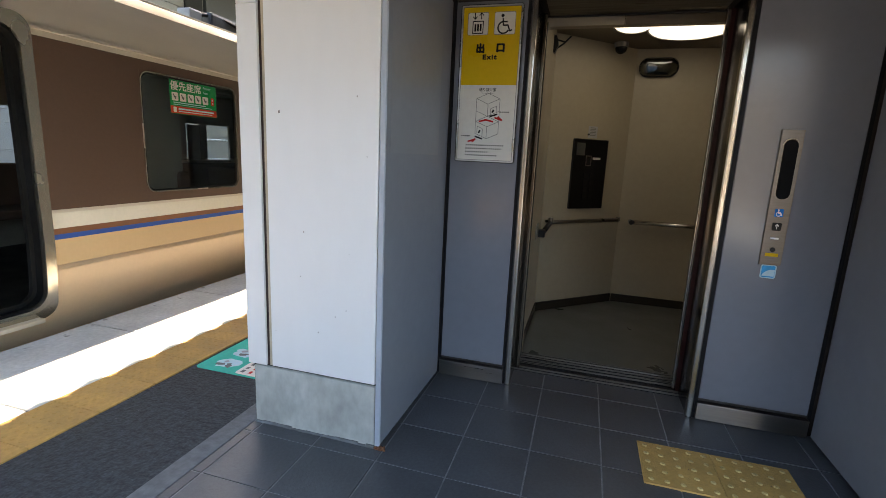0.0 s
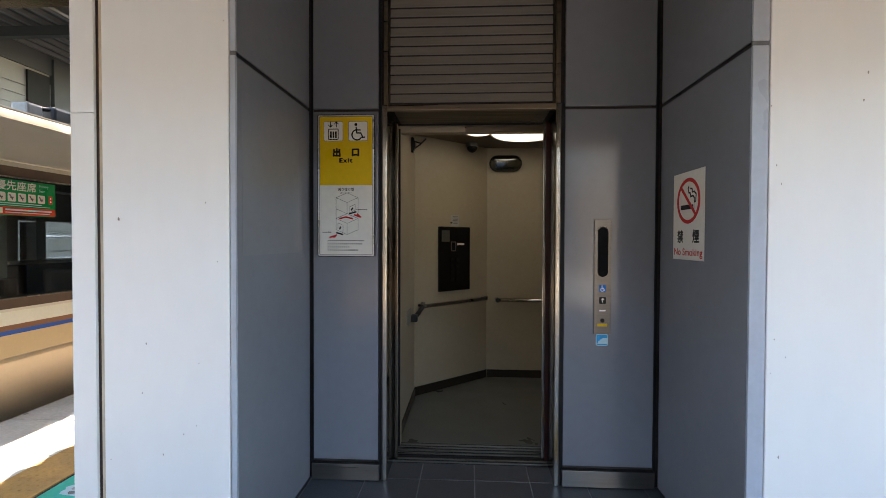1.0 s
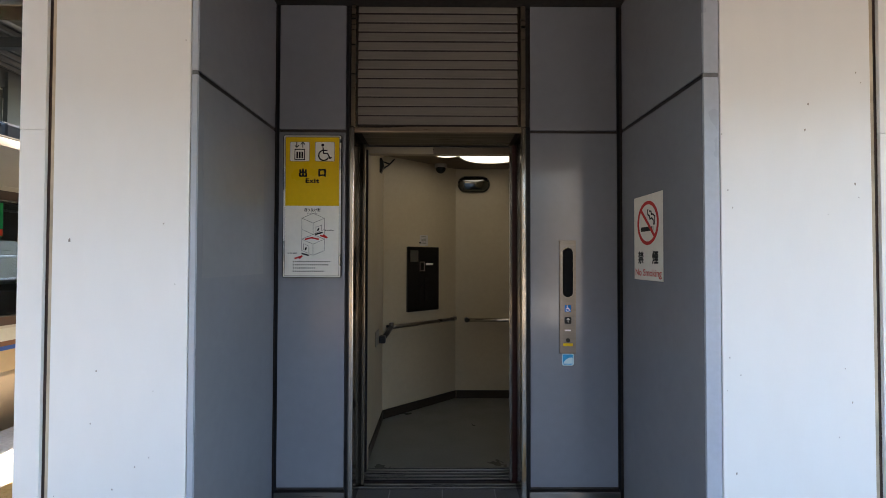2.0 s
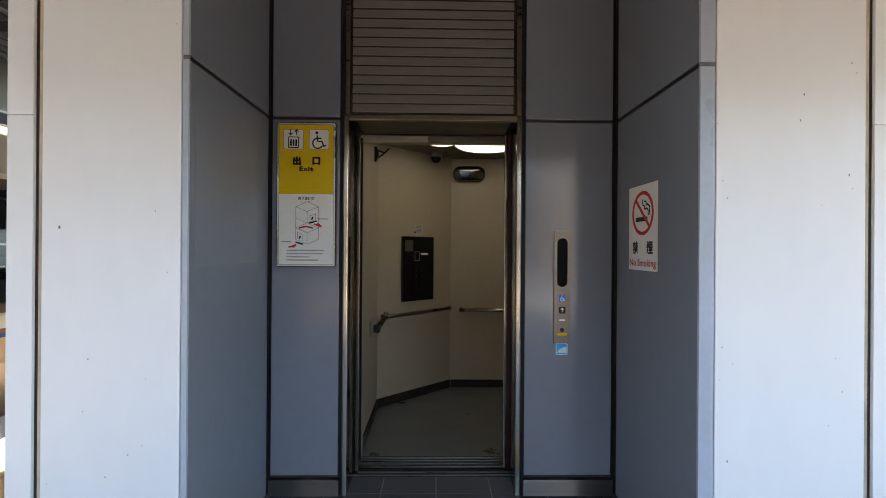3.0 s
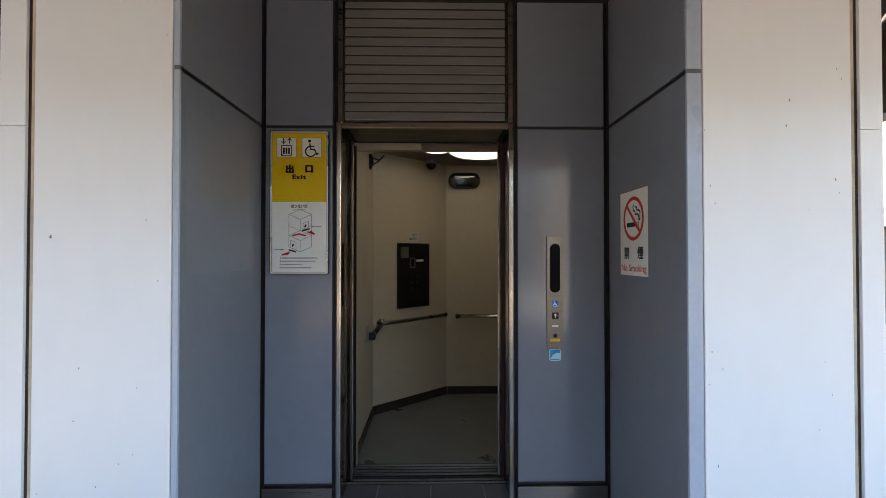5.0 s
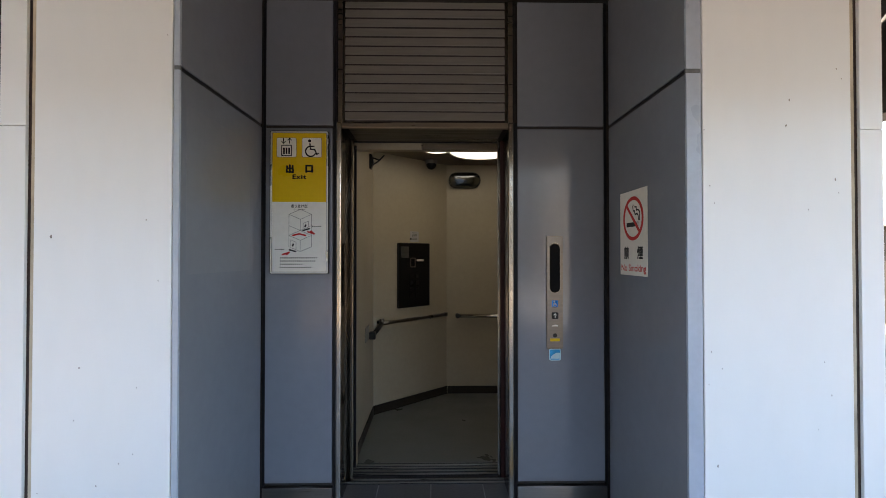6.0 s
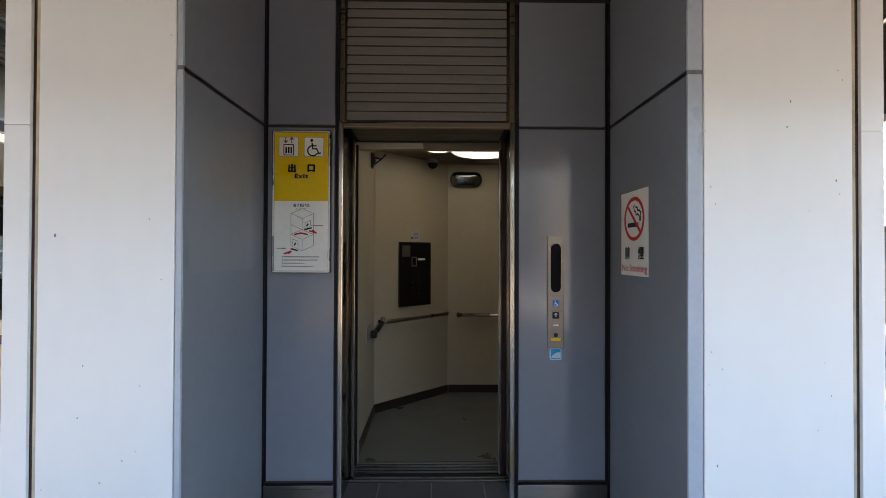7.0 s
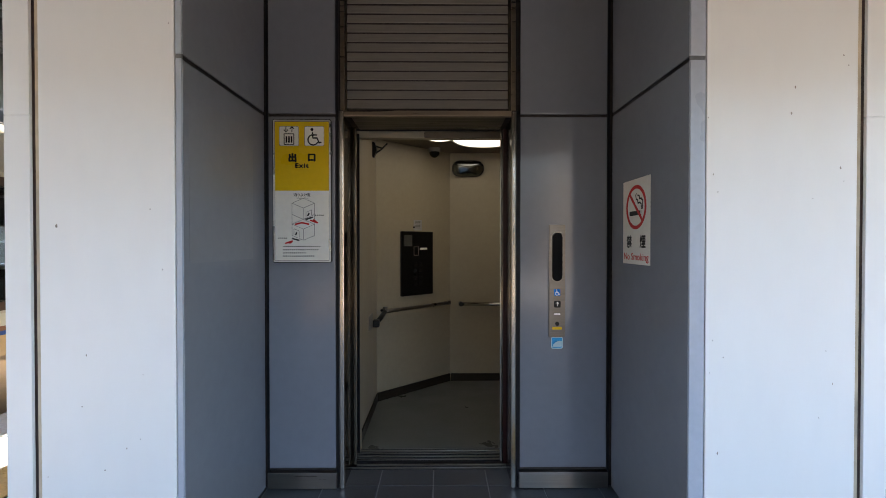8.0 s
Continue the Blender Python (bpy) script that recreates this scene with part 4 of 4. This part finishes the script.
for y in (0.95, 2.1):
    part("seat_near", box(-4.5, -3.72, y, y + 0.14, 0.30, 1.02, 0.04), "seat", train)
part("inner_panel", box(-3.80, -3.76, 0.25, 1.02, 0.80, 2.0), "train_panel", train)
part("far_sill", box(-6.20, -6.08, 3.3, 5.7, 0.982, 1.035, 0.016), "train_cream", train, "pale seat-back rail")
part("blind", box(-6.29, -6.285, 3.66, 3.91, 1.02, 1.58), "white", train, "half-drawn white blind")
part("luggage_rail", tube([(-3.95, 0.2, 1.78), (-3.95, 6.5, 1.78)], 0.012), "silver", train)
# side window
wy, wz = (WIN[0] + WIN[1]) / 2, (WIN[2] + WIN[3]) / 2
WT = lambda out=0.0: pose(TX + out, wy, wz, 90, 0, 90)
win = part("window", ring(rounded(1.042, 0.948, 0.082, 8), rounded(1.027, 0.933, 0.075, 8), 0.006, WT(0.002)), "silver_warm", train, "rounded steel window rim")
part("corner_mask", ring([(x * 1.0, y) for x, y in rounded(1.036, 0.942, 0.004, 8)], rounded(1.026, 0.932, 0.076, 8), 0.002, WT(0.0)), "train_brown", win)
part("seal", ring(rounded(1.024, 0.930, 0.075, 8), rounded(0.996, 0.902, 0.062, 8), 0.003, WT(-0.006)), "rubber", win)
pane = part("pane", prism(rounded(1.022, 0.928, 0.07, 8), 0.004, WT(-0.016)), "glass", win, "dark tinted window glass")
pane.visible_shadow = False
# priority seat sticker on the glass
py, pz = 0.992, 1.662
PT = lambda out=0.0: pose(TX - 0.010 + out, py, pz, 90, 0, 90)
sk = part("sticker", prism(rounded(0.515, 0.282, 0.012, 4), 0.0012, PT(0)), "green", train, "green and red priority seat sticker")
part("red_band", prism([(-0.2555, -0.136), (0.2555, -0.136), (0.2555, -0.077), (-0.2555, -0.077)], 0.0006, PT(0.0012)), "orange_red", sk)
part("word", lettering("優先座席", 0.073, PT(0.0016) @ Matrix.Translation((-0.085, 0.090, 0)), width=0.33, thick=0.003), "white_old", sk)
part("word", merge(lettering("Priority", 0.026, PT(0.0016) @ Matrix.Translation((0.150, 0.106, 0)), width=0.085), lettering("Seat", 0.022, PT(0.0016) @ Matrix.Translation((0.132, 0.070, 0)))), "pale_blue", sk)
for k in range(5):
    part("pictogram", prism(rounded(0.066, 0.068, 0.008, 3, -0.205 + 0.083 * k, 0.0), 0.0006, PT(0.0012)), "white_old", sk)
    part("pictogram_mark", strokes([[(-0.222 + 0.083 * k, 0.018), (-0.200 + 0.083 * k, -0.016)], [(-0.214 + 0.083 * k, -0.004), (-0.196 + 0.083 * k, -0.002)]], 0.010, 0.0004, PT(0.0018)), "grey_ink", sk)
part("red_tab", prism(rounded(0.034, 0.068, 0.006, 3, 0.212, 0.0), 0.0006, PT(0.0012)), "orange_red", sk)
part("tab_mark", merge(prism(ellipse(0.007, 0.007, 12, 0.212, 0.014), 0.0004, PT(0.0018)), prism(ellipse(0.007, 0.007, 12, 0.212, -0.014), 0.0004, PT(0.0018))), "white", sk)
part("small_print", bars([(-0.225, 0.13, -0.048, 0.007), (-0.225, 0.20, -0.064, 0.005), (-0.175, 0.22, -0.098, 0.012), (-0.175, 0.20, -0.119, 0.006)], 0.0004, PT(0.0018)), "pale_blue", sk)
part("badge", prism(rounded(0.032, 0.042, 0.004, 3, -0.212, -0.106), 0.0004, PT(0.0018)), "white_old", sk)
# passenger doorway
dy, dz = (DOOR[0] + DOOR[1]) / 2, (DOOR[2] + DOOR[3]) / 2
DW, DH = DOOR[1] - DOOR[0], DOOR[3] - DOOR[2]


def finer(outline, n=14):
    """The same outline with its long sides divided, so that it can follow the curved body."""
    out = []
    for (xa, ya), (xb, yb) in zip(outline, outline[1:] + outline[:1]):
        k = n if math.hypot(xb - xa, yb - ya) > 0.4 else 1
        out += [(xa + (xb - xa) * i / k, ya + (yb - ya) * i / k) for i in range(k)]
    return out


def hugging(bm):
    """Leans each point of a door part inwards as the body side does at its height."""
    for v in bm.verts:
        v.co.x += side_x(v.co.z) - TX
    return bm


dr = part("doorway", hugging(ring(finer(rounded(DW + 0.105, DH + 0.13, 0.10, 8)), finer(rounded(DW - 0.03, DH - 0.03, 0.12, 8)), 0.026, pose(TX - 0.012, dy, dz, 90, 0, 90))), "silver_warm", train, "rounded stainless door surround")
part("inner_lip", hugging(ring(finer(rounded(DW + 0.02, DH + 0.02, 0.125, 8)), finer(rounded(DW - 0.034, DH - 0.034, 0.12, 8)), 0.012, pose(TX + 0.012, dy, dz, 90, 0, 90))), "silver_warm", dr)
part("door_reveal", hugging(ring(finer(rounded(DW - 0.031, DH - 0.031, 0.12, 8)), finer(rounded(DW - 0.06, DH - 0.06, 0.11, 8)), -0.10, pose(TX, dy, dz, 90, 0, 90))), "train_dark", dr, "dark door reveal")
part("door_seal", hugging(ring(finer(rounded(DW - 0.05, DH - 0.05, 0.11, 8)), finer(rounded(DW - 0.11, DH - 0.11, 0.09, 8)), -0.03, pose(TX - 0.06, dy, dz, 90, 0, 90))), "rubber", dr)
part("threshold", box(TX - 0.14, TX + 0.012, DOOR[0] + 0.06, DOOR[1] - 0.06, 0.055, 0.085, 0.005), "train_steel", train)
part("grab_pole", tube([(TX - 0.35, -0.62, 0.80), (TX - 0.33, -0.62, 0.84), (TX - 0.33, -0.62, 1.42), (TX - 0.33, -0.66, 1.46), (TX - 0.33, -0.95, 1.46)], 0.013), "silver", train, "bent steel grab pole", True)

# track under the train
for x in (-5.5, -4.4):
    structure("rail", box(x - 0.035, x + 0.035, -40, 60, -1.12, -0.98, 0.01), "rail", "worn steel running rail on ballast", "rail")

# ---- canopy over the platform ----
EZ = 3.21
EX = -2.54 - SLOPE * EZ
can = thing("platform_canopy", (0, 2, EZ), "corrugated platform canopy with a scalloped eave", "canopy")
cb = bmesh.new()
ny_ = 700
prev = None
CY0, CY1 = -2.9, 30.0
for i in range(ny_ + 1):
    y = CY0 + (CY1 - CY0) * i / ny_
    h = 0.03 * math.sin(2 * math.pi * y / 0.25)
    cut = 0.028 * math.sin(2 * math.pi * y / 0.25 + 0.6)
    cur = (cb.verts.new((EX + cut, y, EZ + h)), cb.verts.new((3.6, y, EZ + h)))
    if prev:
        cb.faces.new((prev[0], cur[0], cur[1], prev[1]))
    prev = cur
sheet = part("roof_sheet", cb, "canopy", can)
sheet.modifiers.new("thickness", "SOLIDIFY").thickness = 0.004
part("eave_trim", box(EX + 0.06, EX + 0.10, CY0, CY1, EZ - 0.10, EZ - 0.04, 0.004), "beam_light", can, "pale eave gutter")
for x in (EX + 0.5, -1.2, 1.2, 3.1):
    part("purlin", box(x - 0.05, x + 0.05, CY0 + 0.1, CY1, EZ - 0.09, EZ - 0.05), "beam_light", can)
# added sheets, out of view: they keep sky off the upper recess
part("fascia", box(-3.15, 3.6, CY0 - 0.03, CY0 - 0.005, 2.34, EZ + 0.06, 0.004), "canopy", can, "unseen brown sheet added to block sky from the upper walls")
part("fascia", box(3.605, 3.63, CY0 - 0.03, 2.0, 2.45, EZ + 0.06, 0.004), "canopy", can, "unseen brown sheet added to block sky from the upper walls")
part("fascia", box(-3.15, -3.125, CY0, -1.6, 2.50, EZ - 0.06, 0.004), "canopy", can, "unseen brown sheet added to block sky from the upper walls")
for y in (-2.5, 4.2, 12.0, 20.0):
    part("rafter", box(EX + 0.3, 3.4, y - 0.06, y + 0.06, EZ - 0.24, EZ - 0.09), "beam_light", can)
    if y > 4:
        part("column", box(-0.1, 0.1, y - 0.1, y + 0.1, -0.045, EZ - 0.1, 0.01), "beam_light", can)

# sign hung from the canopy
hg = thing("hanging_sign", (-2.3, -0.3, 2.5), "yellow platform sign box hung under the canopy", "sign")
part("case", box(-3.05, -1.60, -0.34, -0.20, 2.50, 2.98, 0.008), "bronze", hg)
part("face", box(-3.03, -1.62, -0.345, -0.338, 2.535, 2.965, 0.002), "yellow", hg, "yellow face")
for x in (-2.8, -1.85):
    part("hanger", tube([(x, -0.27, 2.98), (x, -0.27, EZ + 0.02)], 0.015, 10), "beam_light", hg)

# added wall, hidden by the tower: stops the train window mirroring bright sky
structure("wall_platform_end", box(-1.5, 3.4, 6.0, 6.2, -0.045, 3.1), "canopy_dark", "unseen dark wall added to keep sky out of the train window's reflection", "wall")

# ---- across the tracks ----
fb = thing("station_building", (-13, 10, -1.12), "white-sided building with a dark projecting roof across the tracks", "building")
part("wall", box(-16, -12.0, 1.5, 40, -1.12, 5.97), "siding", fb, "white horizontal siding")
for k in range(24):
    part("siding_lap", box(-12.0, -11.97, 1.5, 40, -1.0 + 0.28 * k, -0.74 + 0.28 * k, 0.006), "siding", fb)
part("frieze", box(-12.02, -11.93, 1.5, 40, 5.97, 6.6), "beam", fb, "dark band under the eaves")
part("opening", box(-11.96, -11.90, 9.66, 10.32, 5.02, 5.88), "train_dark", fb, "dark opening")
part("lower_opening", box(-11.96, -11.90, 9.66, 10.32, 3.6, 4.92), "train_dark", fb)
part("side_screen", box(-12.0, -11.85, 10.42, 17.0, 3.0, 6.42), "beam", fb, "dark green-grey screen")
part("soffit", box(-12.0, -7.4, 1.5, 40, 6.60, 6.68), "canopy_dark", fb, "dark roof soffit")
for k in range(12):
    x = -11.9 + 0.38 * k
    part("rib", box(x, x + 0.09, 1.5, 40, 6.50, 6.6), "beam_light", fb)
for y in (4.5, 8.6, 12.7, 16.8):
    part("beam", box(-12.0, -7.4, y - 0.09, y + 0.09, 6.26, 6.50), "beam", fb)
part("fascia", box(-7.5, -7.4, 1.5, 40, 6.30, 6.9), "beam", fb)
part("roof", box(-16.0, -7.4, 1.5, 40, 6.68, 6.9), "canopy_dark", fb)

# pipe fence added between tracks and building, for pale lines in the train window
fn = thing("added_pipe_fence", (-7.7, 8, -1.12), "white pipe fence added to brighten the view through the train window", "fence")
for y in (4.0, 5.6, 7.2, 8.8, 10.4):
    part("post", tube([(-7.7, y, -1.12), (-7.7, y, 1.75)], 0.035, 10), "white", fn)
for z in (0.95, 1.35, 1.72):
    part("pipe", tube([(-7.7, 4.0, z), (-7.7, 10.4, z)], 0.022, 10), "white", fn)

# far side of the other track
rc = thing("opposite_canopy", (12, 10, -1.12), "dark canopy across the other track", "canopy")
part("roof", box(7.0, 12.4, 1, 45, 5.00, 5.25), "canopy_dark", rc)
for x in (7.1, 8.4, 9.7, 11.0):
    part("beam", box(x, x + 0.12, 1, 45, 4.86, 5.0), "beam_light", rc)
for y in (2.0, 12.0, 22.0):
    part("column", box(12.0, 12.2, y, y + 0.2, -1.12, 5.0), "beam", rc)
structure("wall_far", box(16.0, 16.3, -10, 60, -1.12, 1.1), "far_wall", "pale boundary wall beyond the tracks", "wall")
# added high wall, out of view: cuts low sky reaching the recess
structure("wall_yard", box(16.0, 16.3, -40, -10, -1.12, 4.0), "far_wall", "unseen plain wall added to block low sky from the east", "wall")
hs = thing("house", (22, 14, -1.12), "distant house with a brown tiled roof", "house")
part("wall", box(20, 26, 9, 24, -1.12, 2.6), "far_wall", hs)
part("roof", prism([(-3.5, 0), (3.5, 0), (0, 1.6)], 16.0, pose(23, 24.5, 2.6, 90, 0, 0)), "roof_tile", hs)
for x in (7.2, 8.3, 9.9, 11.0):
    structure("rail", box(x - 0.035, x + 0.035, -40, 60, -1.12, -0.98, 0.01), "rail", "worn steel running rail on ballast", "rail")

# behind the camera, unseen: roof and walls added to close the view, block sky
sb = thing("sky_block_walls", (2, -19, -1.12), "unseen dark walls added behind the camera to block low sky", "building")
part("wall", box(-22, 1.0, -18, -17, -1.12, 7.0), "canopy_dark", sb, "tall dark sheet wall")
part("wall", box(1.0, 4.95, -18, -17, -1.12, 4.5), "canopy_dark", sb, "dark sheet wall")
# unseen cream block, placed so the back panel mirrors a bright streak
part("stair_tower", box(4.95, 5.72, -18, -16.9, -1.12, 4.8), "streak_cream", sb, "unseen cream block added for the streak mirrored in the panel")
part("wall", box(5.72, 24, -18, -17, -1.12, 4.5), "canopy_dark", sb, "dark sheet wall")
part("roof", box(5.75, 24.5, -18.5, -16.5, 4.5, 4.8), "canopy_dark", sb)
part("roof", box(1.05, 4.9, -18.5, -16.5, 4.5, 4.8), "canopy_dark", sb)
part("roof", box(-22.5, 1.05, -18.5, -16.5, 7.0, 7.3), "canopy_dark", sb)
# added roof, never in view: leaves sky only above the gap
c2 = thing("sky_block_roof", (0, -11, EZ), "unseen dark roof added to block low sky beyond the gap", "canopy")
part("roof_sheet", box(-3.4, 3.6, -16.4, -12.0, EZ - 0.1, EZ, 0.01), "canopy_dark", c2)
for y in (-12.6, -14.2, -15.8):
    part("rafter", box(-3.3, 3.4, y - 0.06, y + 0.06, EZ - 0.32, EZ - 0.10), "beam", c2)
    part("column", box(-0.1, 0.1, y - 0.1, y + 0.1, -0.045, EZ - 0.32, 0.01), "beam", c2)

# ---- paving pieces ----
P = 0.2985
tile_bm = box(-0.1468, 0.1468, -0.1468, 0.1468, -0.02, 0.0, 0.0025)
me_tile = bpy.data.meshes.new("tile")
tile_bm.to_mesh(me_tile)
tile_bm.free()
me_tile.materials.append(M["tile"])


def cut_tile(x0, x1, y0, y1):
    part("tile", box(x0, x1, y0, y1, -0.02, 0.0, 0.0025), "tile", floor)


GX, GY = -0.282, -0.2805                # one crossing of the joints
for i in range(-4, 7):
    for j in range(-17, 2):
        x, y = GX + P * (i + 0.5), GY + P * (j + 0.5)
        if y > 0.05 and (x < -0.5 or x > 0.5):
            continue
        if y + 0.15 > 0.203:
            cut_tile(x - 0.1468, x + 0.1468, y - 0.1468, 0.203)
            continue
        if y > -0.9 and y < 0.05 and (x + 0.15 < XL - 0.35 or x - 0.15 > XR + 0.35):
            continue
        t = new("tile", me_tile)
        t.parent = floor
        t.location = (x, y, 0.0)
for j in range(-17, -1):
    y = GY + P * (j + 0.5)
    cut_tile(-1.524, GX - 4 * P - 0.004, y - 0.1468, y + 0.1468)


def dotted(name, w, n, h, dot_r, dot_h, material, dot="tactile_dot"):
    """A paving block with n x n flat-topped dots."""
    bm = box(-w / 2, w / 2, -w / 2, w / 2, -0.02, h, 0.002)
    for i in range(n):
        for k in range(n):
            c = cyl((-w / 2 + w * (i + 0.5) / n, -w / 2 + w * (k + 0.5) / n, h), (-w / 2 + w * (i + 0.5) / n, -w / 2 + w * (k + 0.5) / n, h + dot_h), dot_r, 10, dot_r * 0.6)
            for f in c.faces:
                f.material_index = 1
            merge(bm, c)
    me = bpy.data.meshes.new(name)
    bm.to_mesh(me)
    bm.free()
    me.materials.append(M[material])
    me.materials.append(M[dot])
    return me


me_call = dotted("tactile_block", 0.298, 5, 0.006, 0.0115, 0.004, "tactile")
for k, (x, y) in enumerate(((0.327, -0.486), (0.627, -0.486), (0.627, -0.787))):
    tb = new("tactile_block", me_call)
    tb.location = (x, y, 0.001)
    tagged(tb, "ochre tactile paving block with pale worn dots", "tactile paving", "tactile blocks by the lift")

me_warn = dotted("tactile_block", 0.298, 6, 0.001, 0.009, 0.0025, "tactile", "tactile")
strip = structure("tactile_strip", box(-2.526, -2.228, -40, 30, -0.045, -0.006), "concrete_dark", "ochre tactile warning strip along the platform edge", "tactile paving")
for j in range(-39, 22):
    for x in (-2.377,):
        o = new("tactile_block", me_warn)
        o.parent = strip
        o.location = (x, 0.3 * j + 0.05, 0.0)
me_line = bpy.data.meshes.new("guide_bar")
gb = box(-0.014, 0.014, -0.148, 0.148, -0.01, 0.005, 0.003)
gb.to_mesh(me_line)
gb.free()
me_line.materials.append(M["tactile"])
for j in range(-39, 22):
    o = new("guide_bar", me_line)
    o.parent = strip
    o.location = (-2.233, 0.3 * j + 0.05, 0.0)
cop_bm = box(-0.411, 0.411, -0.445, 0.445, -0.035, 0.0, 0.006)
me_cop = bpy.data.meshes.new("coping_stone")
cop_bm.to_mesh(me_cop)
cop_bm.free()
me_cop.materials.append(M["edge_stone"])
for j in range(-6, 14):
    o = new("coping_stone", me_cop)
    o.parent = edge
    o.location = (EDGE + 0.4195, 0.9 * j + 0.25, 0.0)

# boarding mark stuck to the asphalt
bmk = thing("boarding_mark", (-1.9, -0.1, 0), "teal boarding position sticker with pale print on the asphalt", "floor sticker")
part("sheet", prism(rounded(0.44, 0.80, 0.03, 4), 0.003, pose(-1.980, -0.060, -0.002)), "teal", bmk)
part("white_field", prism(rounded(0.17, 0.72, 0.02, 4), 0.001, pose(-1.858, -0.085, 0.001)), "white_old", bmk)
rb = random.Random(5)
for k in range(5):
    yy = -0.36 + 0.155 * k
    part("figure", prism([(x * (1 + 0.3 * rb.uniform(-1, 1)), y * (1 + 0.3 * rb.uniform(-1, 1))) for x, y in ellipse(0.075, 0.058, 14)], 0.0008, pose(-2.057, yy, 0.001)), "pale_blue", bmk)
    for _ in range(4):
        x, y, g = rb.uniform(-0.05, 0.04), rb.uniform(-0.035, 0.03), rb.uniform(0.012, 0.026)
        blot = [(x + g * rb.uniform(0.5, 1.3) * math.cos(q * 0.9), y + g * rb.uniform(0.4, 1.0) * math.sin(q * 0.9)) for q in range(7)]
        part("figure_mark", prism(blot, 0.0006, pose(-2.057, yy, 0.0018)), rb.choice(("grey_ink", "grey_ink", "paper")), bmk)
for k in range(3):
    part("print_line", bars(dashes(-0.34, 0.34, 0.05 - 0.05 * k, 0.022, 0.045, 40 + k), 0.0006, pose(-1.858, -0.085, 0.002, 0, 0, 90)), "red" if k == 1 else "grey_ink", bmk)
